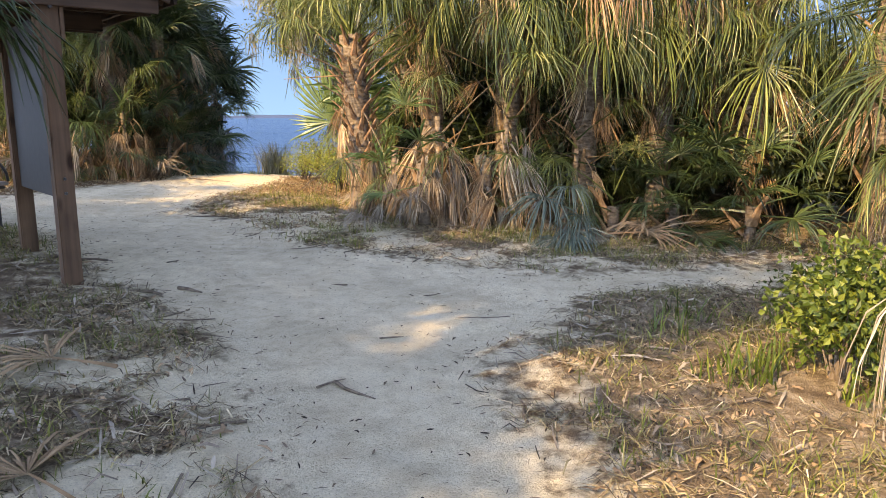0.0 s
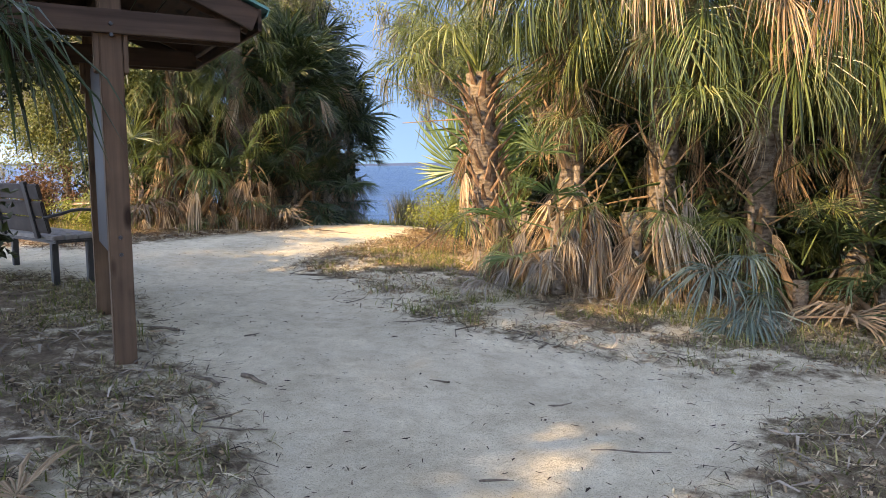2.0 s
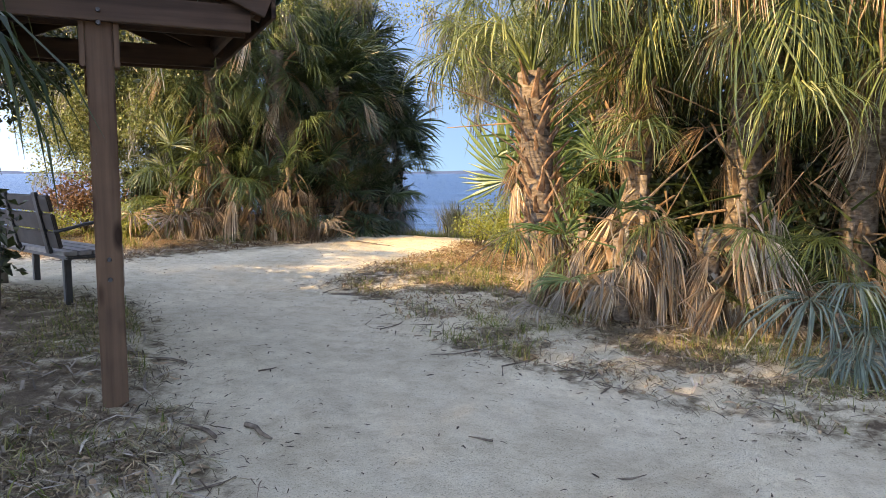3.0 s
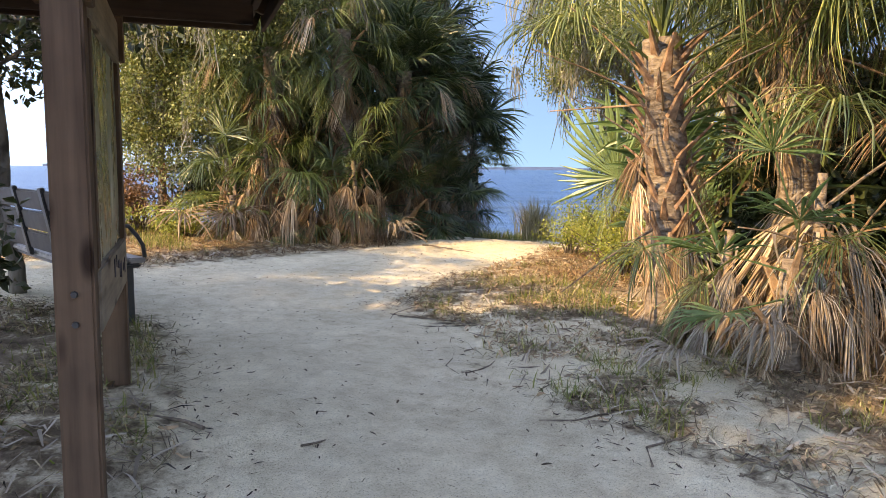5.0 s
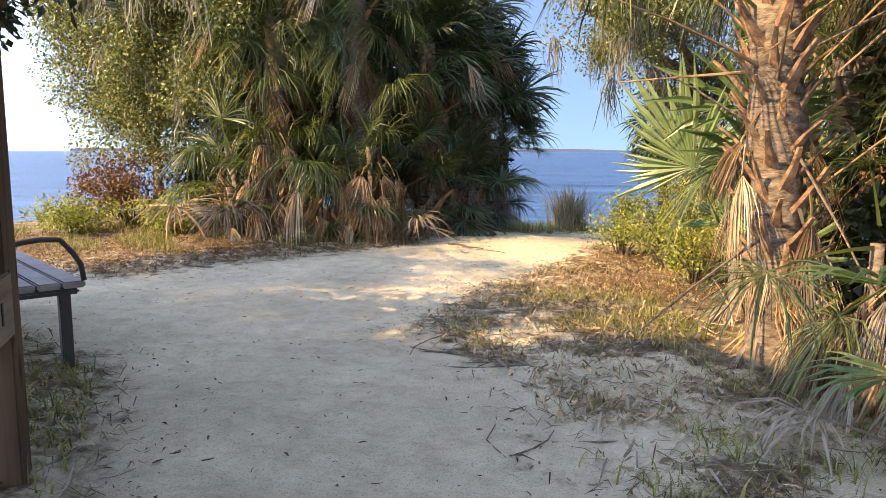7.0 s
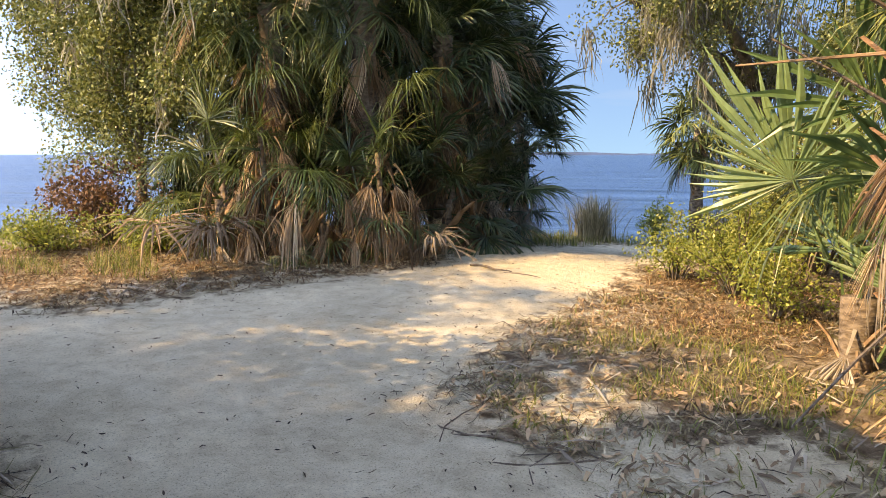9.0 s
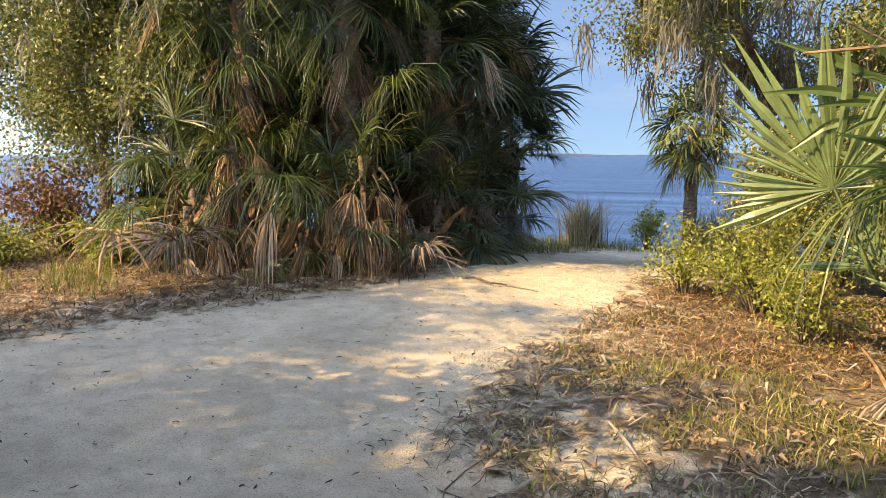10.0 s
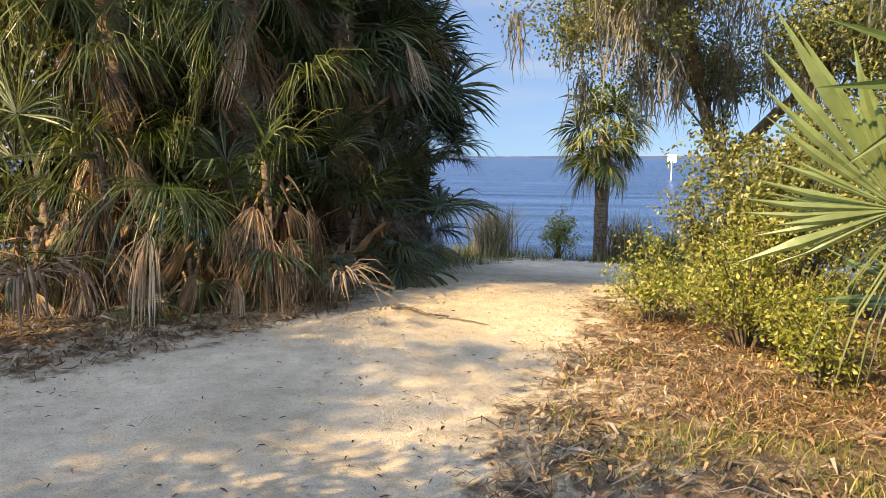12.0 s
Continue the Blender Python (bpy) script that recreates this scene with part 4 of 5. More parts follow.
# young palm with stiff upright fans by the yellow shrub
young = palm(-1.12, 10.12, 0.45, (0, 0), 3, 20, F_YOUNG, 0.85, 60, 84, 61, 4, 0.09, None, F_SKIRT, 0.1, 0.45, "young palm with stiff bright green fans on tall stalks", group=GR, aim=(-60, 60))
yr = random.Random(8)
for hub, reach, facing, size in (((-0.16, 0.1, 0.65), (-0.42, -0.05, 0.9), (-0.35, -0.93, 0.1), 1.0), ((0.1, -0.12, 0.12), (0.3, -0.1, 0.9), (-0.5, -0.85, 0.2), 0.8), ((0.15, 0.2, 0.5), (0.2, 0.2, 1.0), (-0.4, -0.9, 0.1), 0.95),
                                 ((-0.05, 0.15, 0.3), (-0.12, 0.1, 1.0), (-0.8, -0.5, 0.1), 0.8)):
    d_ = Vector(reach).normalized()
    n_ = (Vector(facing) - d_ * d_.dot(Vector(facing))).normalized()
    s_ = n_.cross(d_)
    turn_ = Matrix(((d_.x, s_.x, n_.x, hub[0]), (d_.y, s_.y, n_.y, hub[1]), (d_.z, s_.z, n_.z, hub[2]), (0, 0, 0, 1)))
    part("frond", mesh_of("frond", *fan_frond(0, yr, 0.5, 0.86, 38, 98, 0.06, 0.02, 1.15, 0.6, True), M_FROND_YOUNG), None, young, m=turn_ @ Matrix.Scale(size, 4))
palm(-0.45, 10.6, 1.9, (0, 0), 18, 20, F_GREEN, 0.95, -30, 80, 62, 12, 0.13, None, None, 0.1, 0.8, LAB_R, group=GR)

# ---- palm thicket across the bend ----
LAB_L = "shaded cabbage palm, fronds and dry skirt in shade-dark colours"
GL = "palms in the waterside thicket"
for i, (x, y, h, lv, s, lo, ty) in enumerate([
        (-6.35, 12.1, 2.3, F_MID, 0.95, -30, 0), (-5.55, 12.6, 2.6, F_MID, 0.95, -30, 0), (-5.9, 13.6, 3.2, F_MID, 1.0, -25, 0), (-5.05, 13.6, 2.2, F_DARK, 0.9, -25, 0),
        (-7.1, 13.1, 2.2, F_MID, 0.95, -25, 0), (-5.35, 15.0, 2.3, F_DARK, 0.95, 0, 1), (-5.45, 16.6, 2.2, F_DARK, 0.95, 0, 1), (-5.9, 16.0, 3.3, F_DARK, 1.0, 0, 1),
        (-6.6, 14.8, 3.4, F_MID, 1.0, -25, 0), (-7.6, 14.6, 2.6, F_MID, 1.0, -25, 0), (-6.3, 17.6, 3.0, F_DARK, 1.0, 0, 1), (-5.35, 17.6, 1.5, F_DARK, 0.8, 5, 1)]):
    palm(x, y, h + 0.25, (0.1 if ty else 0, -0.1), 44, 58, lv, s * (0.88 if ty else 0.78), lo, 80, 80 + i, 10, 0.13, None, F_DEAD_GREY if ty else F_SKIRT_SHADED, 0.08, 0.8, LAB_L, group=GL, top_dead=1, twist=60 if ty else 45, dead_out=0.25)
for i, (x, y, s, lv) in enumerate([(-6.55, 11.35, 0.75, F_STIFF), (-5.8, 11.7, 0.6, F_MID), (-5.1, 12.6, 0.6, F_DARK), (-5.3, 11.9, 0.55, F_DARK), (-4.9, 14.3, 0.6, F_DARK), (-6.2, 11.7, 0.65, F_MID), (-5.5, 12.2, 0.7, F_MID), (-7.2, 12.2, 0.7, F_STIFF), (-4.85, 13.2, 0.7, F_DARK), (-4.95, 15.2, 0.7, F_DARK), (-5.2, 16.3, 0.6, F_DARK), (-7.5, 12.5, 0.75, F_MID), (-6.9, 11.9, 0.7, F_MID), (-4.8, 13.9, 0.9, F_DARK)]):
    palm(x, y, 0.6, (0, 0), 8, 18, lv, s, -20, 75, 100 + i, 4, 0.04, None, F_SKIRT_SHADED, 0.2, 0.8, "low fan palm with spiky upright leaves at the thicket edge", group=GL, dead_out=0.3)

for i, (x, y) in enumerate([(-6.15, 11.6), (-5.6, 11.75), (-5.15, 12.15), (-6.75, 11.75)]):
    palm(x, y, (1.3, 0.85, 1.1, 0.8)[i], (0, -0.1), 4, (40, 28, 34, 26)[i], F_MID, 0.85, 10, 70, 140 + i, 2, 0.03, None, F_SKIRT_SHADED, 0.3, 0.7, "palm stump thick with tan dry fronds in shade-browned colours", group=GL, dead_out=0.32)

# lone palm at the water
palm(-2.62, 20.3, 2.3, (0.02, 0), 36, 8, live_set(M_FROND, 0.8, 9, 0.6, 0.9, 34, 120, 1.3, 0.4), 0.74, -45, 66, 120, 6, 0.12, None, None, 0.9, 0.6, "single slim cabbage palm at the water's edge", group="lone palm", twist=45)

# fronds that hang in front of the shelter
palm(-3.6, 3.55, 2.2, (0.35, 0.15), 20, 6, live_set(M_FROND_DARK, 1.6, 12, 1.0, 1.0, 34), 0.8, -50, 50, 130, 8, 0.12, None, F_DEAD_GREY, 0.6, 0.8, "cabbage palm whose dark fronds hang by the shelter roof", group=GL)

# ---- oaks with hanging moss ----
oak(-7.9, 13.6, [[(0, 0, 0), (0.3, -0.2, 1.6), (1.0, -0.4, 3.2), (2.4, -0.6, 4.6)], [(0.3, -0.2, 1.6), (-0.5, -0.9, 2.6), (-1.2, -1.5, 3.0)], [(1.0, -0.4, 3.2), (1.6, 1.2, 4.0), (2.6, 2.0, 4.2)],
                 [(0.3, -0.2, 1.6), (0.6, -1.4, 2.7), (0.9, -2.0, 3.2)]], 170, 30000, 7, M_OAK, moss=80, moss_len=1.0, label="live oak with small olive leaves and grey hanging moss", low_clump=1.3)
oak(-8.9, 12.7, [[(0, 0, 0), (0.15, -0.1, 0.9), (0.3, -0.2, 2.0), (0.5, -0.3, 2.9)], [(0.15, -0.1, 0.9), (-0.5, 0.1, 1.6), (-1.2, 0.3, 2.4)], [(0.3, -0.2, 1.6), (1.0, -0.3, 2.3)], [(0.15, -0.1, 0.9), (-0.9, -0.2, 2.3), (-1.6, -0.3, 3.4)]],
    180, 42000, 8, M_OAK, (0.05, 0.015), moss=14, moss_len=0.5, trunk_r=0.08, label="small leafy oak with olive-green sunlit foliage", low_clump=0.9)
oak(-7.3, 12.5, [[(0, 0, 0), (-0.1, -0.2, 1.5), (-0.5, -0.5, 2.6), (-1.4, -0.8, 3.1)], [(-0.3, -0.35, 2.1), (0.5, -0.6, 2.9), (1.3, -0.8, 3.3)], [(-0.5, -0.5, 2.6), (-0.6, -0.7, 3.5)], [(0.5, -0.6, 2.9), (0.8, -0.7, 3.8)]],
    160, 34000, 12, M_OAK, (0.055, 0.018), (0.2, 0.42), moss=36, moss_len=0.9, trunk_r=0.06, label="grey-branched small-leaved tree hung with moss", bark=M_BRANCH_GREY, low_clump=1.5)
oak(-0.9, 15.4, [[(0, 0, 0), (-0.5, -0.3, 1.4), (-1.0, -0.5, 2.6), (-1.5, -0.7, 3.6)], [(-0.8, -0.4, 2.2), (-1.7, -0.9, 2.9), (-2.3, -1.2, 3.2)], [(-0.5, -0.3, 1.4), (0.4, -0.8, 2.4), (0.9, -1.0, 3.2)],
                 [(-0.8, -0.4, 2.2), (-1.2, -1.6, 3.0), (-1.5, -2.6, 3.3)]], 150, 36000, 9, M_OAK, (0.046, 0.013), moss=80, moss_len=1.1, trunk_r=0.1, label="leaning oak draped with grey hanging moss by the shore", low_clump=2.2)
oak(0.6, 13.2, [[(0, 0, 0), (-0.4, -0.3, 1.4), (-0.9, -0.5, 2.7), (-1.3, -0.6, 3.8)], [(-0.4, -0.3, 1.4), (-0.9, 0.5, 2.2), (-1.3, 0.8, 2.6)]], 90, 17000, 10, M_OAK, (0.055, 0.016), moss=40, moss_len=0.8,
    trunk_r=0.1, label="oak with hanging moss behind the palms", low_clump=1.2)
# trees out of view on the sunny side, added to cast the path's shade
SH = "trees that shade the path"
for i, (x, y, h, w) in enumerate([(-5.1, 3.2, 3.9, 1.4), (-7.3, 5.2, 3.5, 1.4), (-3.7, 0.0, 4.3, 1.5), (-4.4, 1.8, 3.9, 1.4), (-6.1, 4.6, 3.4, 1.3), (-2.7, -2.6, 4.3, 1.6), (-9.4, 4.6, 4.2, 1.6), (-5.6, -0.4, 4.8, 1.7), (-8.0, 1.8, 4.8, 1.7), (-4.0, 4.3, 3.3, 1.1), (-4.6, 5.0, 3.4, 1.25), (-4.4, -4.2, 5.0, 1.8), (-7.2, 7.7, 4.3, 0.8), (-2.2, 3.0, 5.7, 1.7), (-0.8, 2.8, 5.7, 1.7), (-3.6, 0.9, 5.7, 1.7)]):
    x, y, h = x - 2.66, y - 2.96, h + 3.0
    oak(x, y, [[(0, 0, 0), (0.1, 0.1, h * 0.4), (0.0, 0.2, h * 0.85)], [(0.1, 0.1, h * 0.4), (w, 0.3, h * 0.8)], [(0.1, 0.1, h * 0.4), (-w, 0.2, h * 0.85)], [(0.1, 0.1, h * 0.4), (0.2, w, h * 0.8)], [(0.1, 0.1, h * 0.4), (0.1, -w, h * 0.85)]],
        78, 8500, 200 + i, M_OAK_DARK, (0.11, 0.036), (0.32, 0.5), 0, 0.5, 0.12, "unseen spreading oak placed to shade the path", group=SH, low_clump=5.2)
oak(-5.9, 7.6, [[(0, 0, 0), (0.15, -0.2, 1.0), (0.45, -0.5, 2.0), (0.6, -0.8, 2.8)], [(0.15, -0.2, 1.0), (-0.4, -0.5, 2.0), (-0.7, -0.8, 2.6)], [(0.45, -0.5, 2.0), (1.1, -0.6, 2.0)]], 34, 3800, 300, M_OAK_DARK, (0.08, 0.022), (0.2, 0.34), 4, 0.4, 0.06,
    "small dark tree leaning over the bench", low_clump=1.7)

# ---- added undergrowth, near-black to stand for the shade inside the thickets ----
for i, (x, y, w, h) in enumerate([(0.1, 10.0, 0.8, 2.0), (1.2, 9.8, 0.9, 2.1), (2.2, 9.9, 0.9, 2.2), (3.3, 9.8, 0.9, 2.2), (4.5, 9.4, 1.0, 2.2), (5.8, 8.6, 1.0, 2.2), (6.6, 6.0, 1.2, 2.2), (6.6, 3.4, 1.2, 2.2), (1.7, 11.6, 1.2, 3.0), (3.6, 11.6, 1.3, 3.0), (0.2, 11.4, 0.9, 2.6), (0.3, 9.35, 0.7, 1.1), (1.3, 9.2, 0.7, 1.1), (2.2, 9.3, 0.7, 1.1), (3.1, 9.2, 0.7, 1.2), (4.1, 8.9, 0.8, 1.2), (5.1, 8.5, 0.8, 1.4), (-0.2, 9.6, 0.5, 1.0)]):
    shrub(x, y, w, h, 5200, M_OAK_DARK, 400 + i, (0.12, 0.04), "added near-black undergrowth that stands for shade inside the thicket", "shade_fill_shrub", 22, "undergrowth")
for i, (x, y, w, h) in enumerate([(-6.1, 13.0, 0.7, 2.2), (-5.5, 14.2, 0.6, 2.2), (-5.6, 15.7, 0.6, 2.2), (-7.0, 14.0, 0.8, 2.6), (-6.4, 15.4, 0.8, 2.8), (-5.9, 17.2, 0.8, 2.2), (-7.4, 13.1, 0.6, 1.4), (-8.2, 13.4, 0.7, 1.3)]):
    shrub(x, y, w, h, 4200, M_OAK_DARK, 430 + i, (0.11, 0.035), "added near-black undergrowth that stands for shade inside the thicket", "shade_fill_shrub", 20, "undergrowth")

# ---- shrubs ----
shrub(-1.75, 11.75, 0.6, 0.9, 4400, M_YELLOW, 1, (0.034, 0.010), "yellow-green leafy shrub in full sun beside the path", stems=30)
shrub(-2.3, 12.3, 0.4, 0.75, 2000, M_YELLOW, 2, (0.034, 0.010), "yellow-green leafy shrub in full sun beside the path", stems=12)
shrub(-1.5, 11.1, 0.45, 0.6, 2000, M_YELLOW, 3, (0.034, 0.010), "yellow-green leafy shrub in full sun beside the path", stems=16)
shrub(1.97, 3.5, 0.34, 0.74, 2600, M_SHRUB, 4, (0.05, 0.016), "small green leafy shrub on the grassy verge", stems=22)
shrub(2.5, 4.5, 0.4, 0.5, 1500, M_SHRUB, 5, (0.045, 0.014), "small green leafy shrub on the grassy verge", stems=14)
shrub(-8.6, 11.9, 0.75, 0.95, 4200, M_RED, 6, (0.05, 0.016), "red-brown half-dry shrub near the water", stems=26)
shrub(-7.6, 11.5, 0.6, 0.55, 2200, M_YELLOW, 7, (0.06, 0.012), "low yellow-green weeds at the thicket edge", stems=24)
shrub(-8.6, 11.0, 0.7, 0.45, 2200, M_YELLOW, 8, (0.06, 0.012), "low yellow-green weeds at the thicket edge", stems=24)
shrub(-3.35, 20.2, 0.36, 0.9, 2200, M_YELLOW, 9, (0.05, 0.012), "small yellow-green shrub on the shore", stems=18)
shrub(-1.55, 20.0, 0.7, 0.65, 1800, M_OAK, 10, (0.04, 0.012), "grey-green brush on the shore", stems=20)
shrub(-1.05, 13.6, 0.95, 1.9, 9000, M_OAK, 11, (0.05, 0.014), "tangled grey-green brush under the oak", stems=26)
shrub(-1.25, 12.8, 0.6, 1.6, 7000, M_OAK, 12, (0.045, 0.013), "tangled grey-green brush under the oak", stems=22)
shrub(-0.7, 12.0, 0.6, 1.5, 6000, M_OAK, 13, (0.045, 0.013), "tangled grey-green brush under the oak", stems=22)
shrub(-1.6, 14.3, 0.5, 1.2, 4000, M_OAK, 14, (0.045, 0.013), "tangled grey-green brush under the oak", stems=18)
reed_clump(-4.45, 19.7, 1.05, 560, 1, "tall dry reeds at the water's edge", 0.42)
reed_clump(-2.15, 20.4, 1.05, 420, 2, "tall dry reeds at the water's edge", 0.5)
reed_clump(-1.3, 20.4, 0.8, 260, 3, "tall dry reeds at the water's edge", 0.5)

shrub(-4.75, 6.45, 0.14, 1.05, 120, M_OAK_DARK, 15, (0.1, 0.035), "dark broad-leaved sapling behind the bench", stems=4)

# ---- channel marker out on the water ----
mk = thing("channel_marker", pose(4.2, 80, WATER_Z, 0, 0, -10), "white square daymark on a pole in the water", "water sign")
part("pole", mesh_of("pole", *tube([(0, 0, -1.5), (0, 0, 2.1)], [0.055, 0.055], 8), M_SIGN), None, mk)
part("sign_panel", boxed((0, -0.08, 2.05), (0.85, 0.05, 0.75), 0.01), M_SIGN, mk)

# ---- fallen fronds and sticks ----
ground_frond(-4.15, 12.2, 170, 0, F_FALLEN[1], "dry grey-tan palm frond fallen in a heap at the path's edge", 0.8, 10, 0.06)
ground_frond(-4.25, 12.45, 200, 0, F_FALLEN[0], "dry tan palm frond fallen in a heap at the path's edge", 0.8, -10, 0.1)
ground_frond(-4.75, 12.3, -40, -10, F_FALLEN[1], "dry grey-tan palm frond fallen in a heap at the path's edge", 0.6, 10, 0.12)
ground_frond(-6.3, 10.95, -50, -8, F_FALLEN[0], "bleached dry palm frond lying at the thicket edge", 1.0, 0, 0.2)
ground_frond(-6.35, 11.2, -75, -5, F_FALLEN[3], "bleached dry palm frond lying at the thicket edge", 0.8, 0, 0.3)
ground_frond(-7.5, 11.1, -20, 4, F_FALLEN[2], "red-brown dry palm frond lying on weeds", 1.05, 0, 0.4)
ground_frond(-0.55, 7.85, 200, 0, F_FALLEN[1], "grey dry palm frond lying on the litter", 0.6, 0, 0.04)
ground_frond(-1.15, 2.15, 150, 0, F_FALLEN[2], "brown dry palm frond lying on the litter", 0.55, 0, 0.05)
ground_frond(-1.55, 3.35, 175, 0, F_FALLEN[2], "brown dry palm frond lying on the litter", 0.65, 0, 0.05)
ground_frond(1.6, 7.35, -20, 0, F_FALLEN[2], "dry tan palm frond lying in front of the thicket", 0.85, 0, 0.06)
ground_frond(2.5, 7.3, 160, 0, F_FALLEN[0], "dry tan palm frond lying in front of the thicket", 0.85, 0, 0.06)
ground_frond(-0.2, 8.0, -120, -5, F_FALLEN[1], "bleached dry palm frond leaning out of the thicket", 0.6, 0, 0.2)

hung = tagged(new("hanging_frond", F_SKIRT[0]), "grey shredded palm frond hanging down to the verge grass", "palm frond")
hung.matrix_basis = pose(2.06, 2.95, gz(2.06, 2.95) + 0.86, 0, 0, 170) @ Matrix.Scale(0.85, 4)

srg = random.Random(77)


def stick(x, y, az, ln, rad, bend=0.08, label="dark dry stick lying on the sand"):
    pts = [(ln * (t - 0.5), srg.uniform(-bend, bend) * ln, rad * 0.7 + srg.uniform(0, rad)) for t in (0, 0.3, 0.65, 1.0)]
    ob = tagged(new("stick", mesh_of("stick", *tube(pts, [rad, rad * 0.9, rad * 0.75, rad * 0.4], 6), M_TWIG)), label, "stick", "sticks on the path")
    ob.matrix_basis = pose(x, y, gz(x, y), 0, 0, az)


for x, y, az, ln, rad in ((-2.05, 4.95, 160, 0.28, 0.012), (-1.75, 5.0, -35, 0.26, 0.014), (-0.42, 3.3, -45, 0.3, 0.009), (-0.55, 3.4, 40, 0.16, 0.006), (0.35, 3.1, 100, 0.3, 0.008), (-2.9, 5.85, 170, 0.42, 0.010),
                          (-1.3, 2.95, -30, 0.5, 0.009), (0.25, 4.5, 10, 0.35, 0.006), (-3.95, 12.05, -25, 0.5, 0.014), (-3.6, 11.9, -20, 0.4, 0.007), (-2.4, 8.6, 70, 0.3, 0.009), (-2.6, 8.3, 5, 0.5, 0.007),
                          (-1.6, 7.5, 20, 0.55, 0.006), (-0.3, 4.1, 15, 0.14, 0.006), (-0.75, 5.2, 160, 0.12, 0.006), (-2.2, 5.9, 60, 0.12, 0.006), (-0.1, 5.0, 30, 0.2, 0.006)):
    stick(x, y, az, ln, rad)

for _ in range(150):
    x, y = srg.uniform(-3.0, 2.2), srg.uniform(6.3, 9.2)
    if -1.1 < float(path_distance(x, y)) < 0.15 and y < 8.2 + 0.1 * abs(x):
        stick(x, y, srg.uniform(0, 360), srg.uniform(0.25, 0.75), srg.uniform(0.003, 0.006), 0.14, "thin dark creeping twig on the sand")
for _ in range(30):
    x, y = srg.uniform(-2.6, -0.8), srg.uniform(2.2, 4.8)
    if float(path_distance(x, y)) < 0.1:
        stick(x, y, srg.uniform(0, 360), srg.uniform(0.2, 0.5), srg.uniform(0.003, 0.007), 0.1, "thin dry twig in the litter")

# ---- ground cover ----
g = np.random.default_rng(40)


def scatter(n, x0, x1, y0, y1, keep):
    x, y = g.uniform(x0, x1, n), g.uniform(y0, y1, n)
    k2 = g.random(n) < keep(x, y, path_distance(x, y))
    return x[k2], y[k2]


def patch(x, y, s=1.3, ph=0.0):
    return 0.5 + 0.5 * np.sin(x * s * 2.1 + 1.3 * np.sin(y * s * 1.7 + ph)) * np.sin(y * s * 2.4 + 1.1 * np.sin(x * s * 1.9 + ph))


def lying(x, y, length, width, lift, seed):
    q = np.random.default_rng(seed)
    n = len(x)
    a = q.uniform(0, 2 * math.pi, n)
    ln = length * q.uniform(0.35, 1.4, n)
    t = np.array([-0.5, 0.0, 0.5])
    bend = q.normal(0, 0.09, n)
    P = np.zeros((n, 3, 3))
    for j in range(3):
        P[:, j, 0] = x + np.cos(a) * ln * t[j] - np.sin(a) * bend * ln * (0.25 - t[j] ** 2)
        P[:, j, 1] = y + np.sin(a) * ln * t[j] + np.cos(a) * bend * ln * (0.25 - t[j] ** 2)
        P[:, j, 2] = ground_z(P[:, j, 0], P[:, j, 1]) + 0.006 + lift * q.random(n) * (1.0 if j != 1 else 1.3)
    w = width * q.uniform(0.5, 1.5, n)
    tip = q.uniform(-0.5, 0.5, n)
    S = np.stack([-np.sin(a) * w, np.cos(a) * w, tip * w], -1)[:, None, :] * np.array([0.6, 1.0, 0.35])[None, :, None]
    return ribbons(P, S)


def cover(name, v, f, mat, label, category):
    return tagged(new(name, mesh_of(name, v, f, mat)), label, category, kind="stuff")


x, y = scatter(230000, -7.5, 5, 1.0, 14, lambda x, y, d: np.where(d < 0.12, smooth(-0.16, 0.35, -d) * (0.06 + 0.94 * mats(x, y)) * np.where((x < -0.6) & (y < 6.5), 1.0, 0.8), 0.0))
cover("dry_straw", *lying(x, y, 0.12, 0.0024, 0.035, 1), M_STRAW, "dry grass straw and torn palm strips on the ground", "straw")
x, y = scatter(90000, -8, 5, 1.0, 14, lambda x, y, d: np.where(d < 0.05, smooth(-0.1, 0.5, -d) * (0.1 + 0.9 * mats(x, y)), 0.0))
cover("leaf_litter", *lying(x, y, 0.06, 0.009, 0.02, 2), M_LITTER, "brown fallen leaves and bark bits", "leaf litter")
x, y = scatter(60000, -7.5, 5, 1.0, 13, lambda x, y, d: np.where(d < 0.2, smooth(-0.25, 0.3, -d) * (0.12 + 0.88 * mats(x, y)), 0.0))
cover("twig_litter", *lying(x, y, 0.09, 0.0028, 0.03, 14), M_BITS, "dark broken twigs and stems in mats on the verge", "twigs")
x, y = scatter(32000, -6.5, 3, 1.0, 14, lambda x, y, d: np.where(d > 0, (0.22 + 0.78 * smooth(-0.5, 0.0, -d)) * (0.25 + 0.75 * patch(x, y, 1.6, 5.0)), 0.0))
cover("path_debris", *lying(x, y, 0.034, 0.0036, 0.006, 3), M_BITS, "small dark twigs and bits scattered on the sand", "debris")

x, y = scatter(16000, -6.5, 4.5, 1.0, 13, lambda x, y, d: np.where(d < -0.05, 0.25 + 0.6 * patch(x, y, 0.9, 3.0), 0.0) * np.where((x < 0) & (y < 6), 1.0, 0.4))
cover("palm_strips", *lying(x, y, 0.2, 0.006, 0.05, 4), M_DEAD_GREY, "torn grey strips of dry palm leaf on the ground", "palm litter")


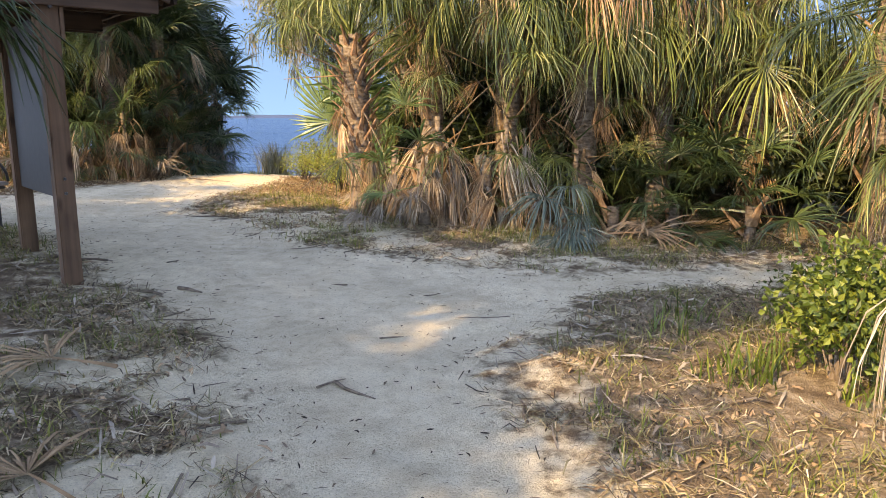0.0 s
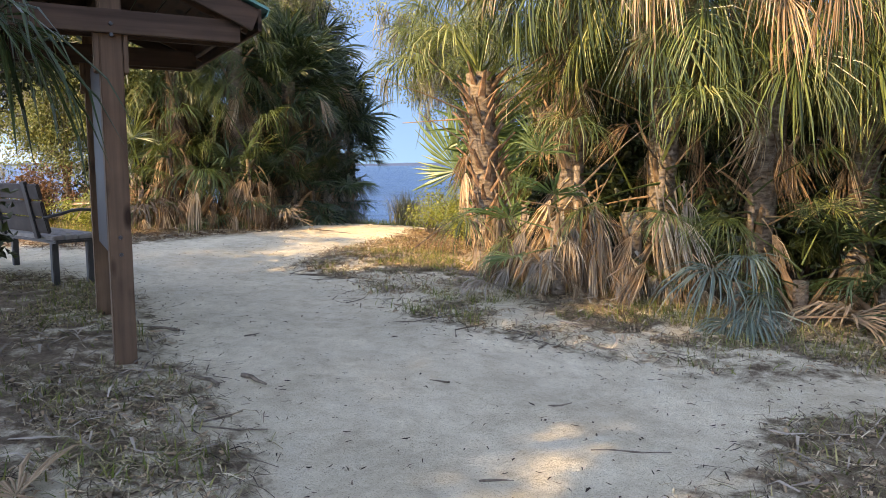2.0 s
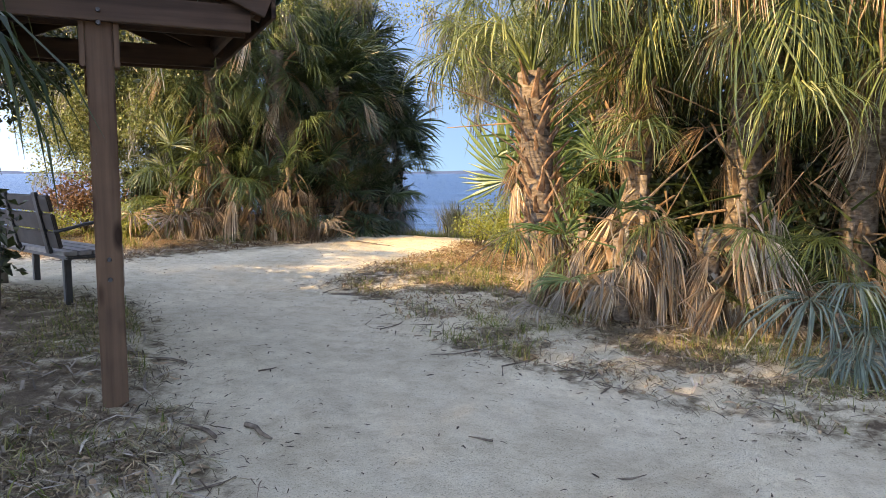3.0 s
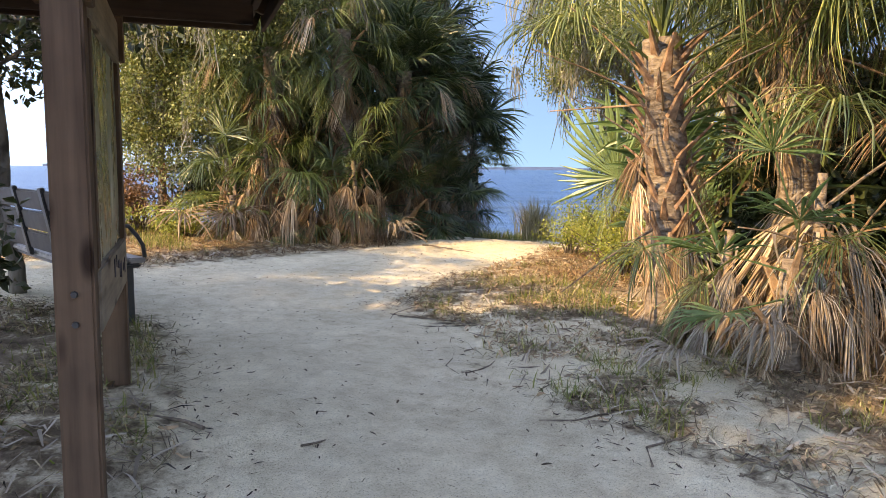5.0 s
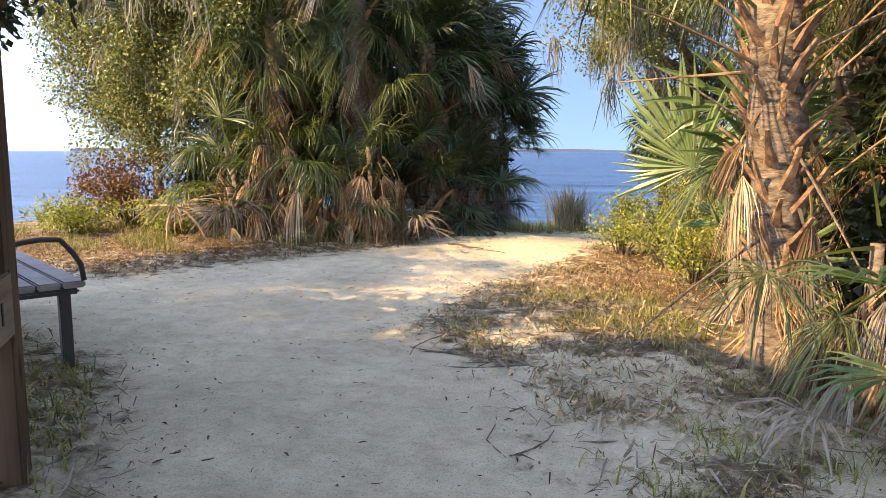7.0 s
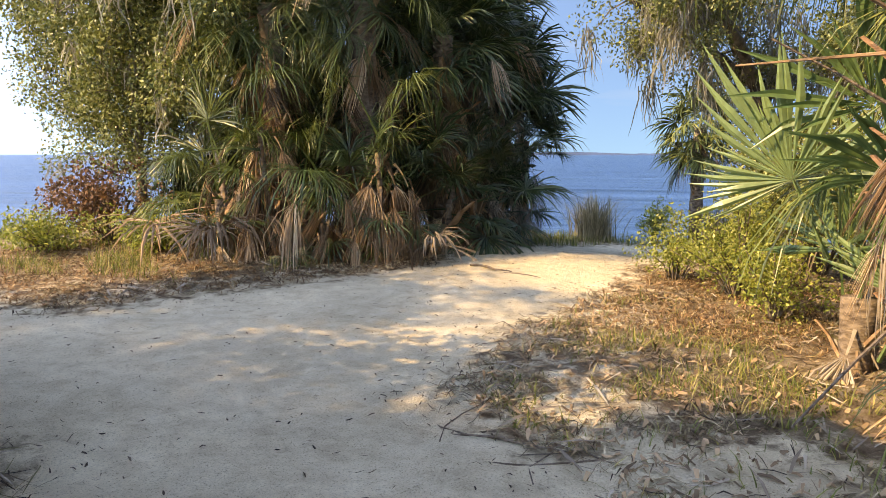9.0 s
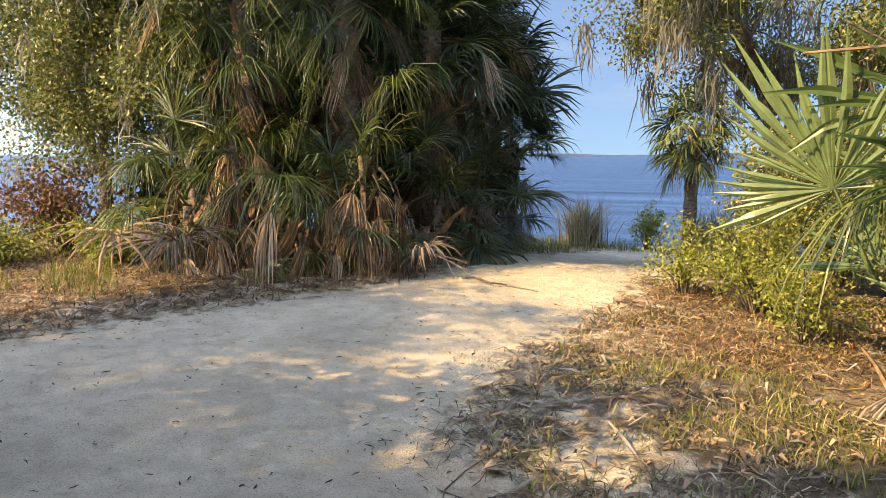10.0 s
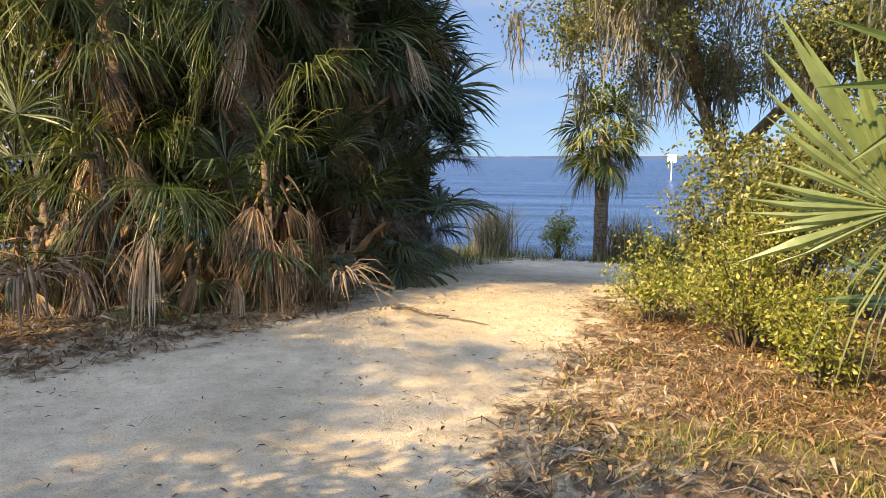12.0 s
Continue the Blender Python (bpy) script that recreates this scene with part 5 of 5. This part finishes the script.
def grass_keep(x, y, d):
    right = (x > 0.6 - 0.1 * (y - 3)) & (y < 7.3) & (x > 0.3)
    verge = (x > -2.9) & (y > 7.2) & (y < 11.5) & (x < -0.6)
    left = (x < -0.7) & (y < 7.2)
    edge = (x > 0.0) & (y > 6.4) & (y < 8.0)
    k3 = np.where(right, 1.0, 0) + np.where(verge, 0.5, 0) + np.where(left, 0.9, 0) + np.where(edge, 0.25, 0)
    return np.where(d < -0.08, k3 * (0.15 + 0.85 * smooth(0.3, 0.7, patch(x, y, 1.1, 2.0))) * (0.2 + 0.8 * mats(x, y)), 0)


x, y = scatter(120000, -5.5, 4.5, 1.0, 12, grass_keep)
cover("grass", *blades(x, y, 0.09 * g.uniform(0.4, 1.5, len(x)), 0.0036, 5, 1.3), M_GRASS, "thin patchy green and dry grass", "grass")
x, y = scatter(5200, 0.9, 3.4, 1.2, 4.6, lambda x, y, d: np.where(d < -0.5, smooth(0.55, 0.85, patch(x, y, 2.3, 1.2)) * smooth(0.9, 1.7, x), 0))
cover("grass", *blades(x, y, 0.2 * g.uniform(0.4, 1.5, len(x)), 0.006, 12, 0.9), M_SHRUB, "tall green grass tufts on the sunny verge", "grass")
x, y = scatter(14000, -9.5, -4.6, 9.9, 12.3, lambda x, y, d: np.where(d < -0.5, 0.8 * smooth(0.45, 0.8, patch(x, y, 1.4, 0.4)), 0))
cover("grass", *blades(x, y, 0.14 * g.uniform(0.4, 1.5, len(x)), 0.003, 6, 0.9), M_GRASS, "thin dry grass at the thicket edge", "grass")
x, y = scatter(16000, -2.6, 1.2, 7.0, 10.2, lambda x, y, d: np.where(d < -0.6, 0.95 * smooth(0.35, 0.65, patch(x, y, 1.5, 4.0)), 0))
cover("grass", *blades(x, y, 0.11 * g.uniform(0.4, 1.5, len(x)), 0.003, 11, 1.4), M_GRASS, "tufted green and dry grass on the verge", "grass")
x, y = scatter(16000, -8, 2, 14, 20.6, lambda x, y, d: np.where(d < -0.05, 0.9, 0))
cover("grass", *blades(x, y, 0.2 * g.uniform(0.4, 1.5, len(x)), 0.005, 7, 0.9), M_GRASS, "rank grass along the shore", "grass")
x, y = scatter(11000, -2.9, -1.2, 10.2, 12.8, lambda x, y, d: np.where(d < 0.1, (0.25 + 0.75 * patch(x, y, 1.9, 0.7)) * smooth(-0.15, 0.8, -d), 0))
cover("golden_straw", *lying(x, y, 0.12, 0.0024, 0.05, 8), M_GOLD, "golden-orange dry straw lying beside the path", "straw")
x, y = scatter(5500, -3.2, 0.2, 7.6, 12.8, lambda x, y, d: np.where(d < -0.05, (0.15 + 0.85 * patch(x, y, 1.5, 2.2)), 0))
cover("leaf_litter", *lying(x, y, 0.075, 0.008, 0.04, 18), M_LITTER, "brown fallen leaves and bark bits on the verge", "leaf litter")
x, y = scatter(16000, -9.0, -4.4, 9.0, 12.2, lambda x, y, d: np.where(d < 0.1, 0.8 * smooth(-0.1, 0.3, -d), 0))
cover("golden_straw", *lying(x, y, 0.09, 0.004, 0.035, 9), M_GOLD, "orange-brown dry leaves and straw at the thicket edge", "straw")
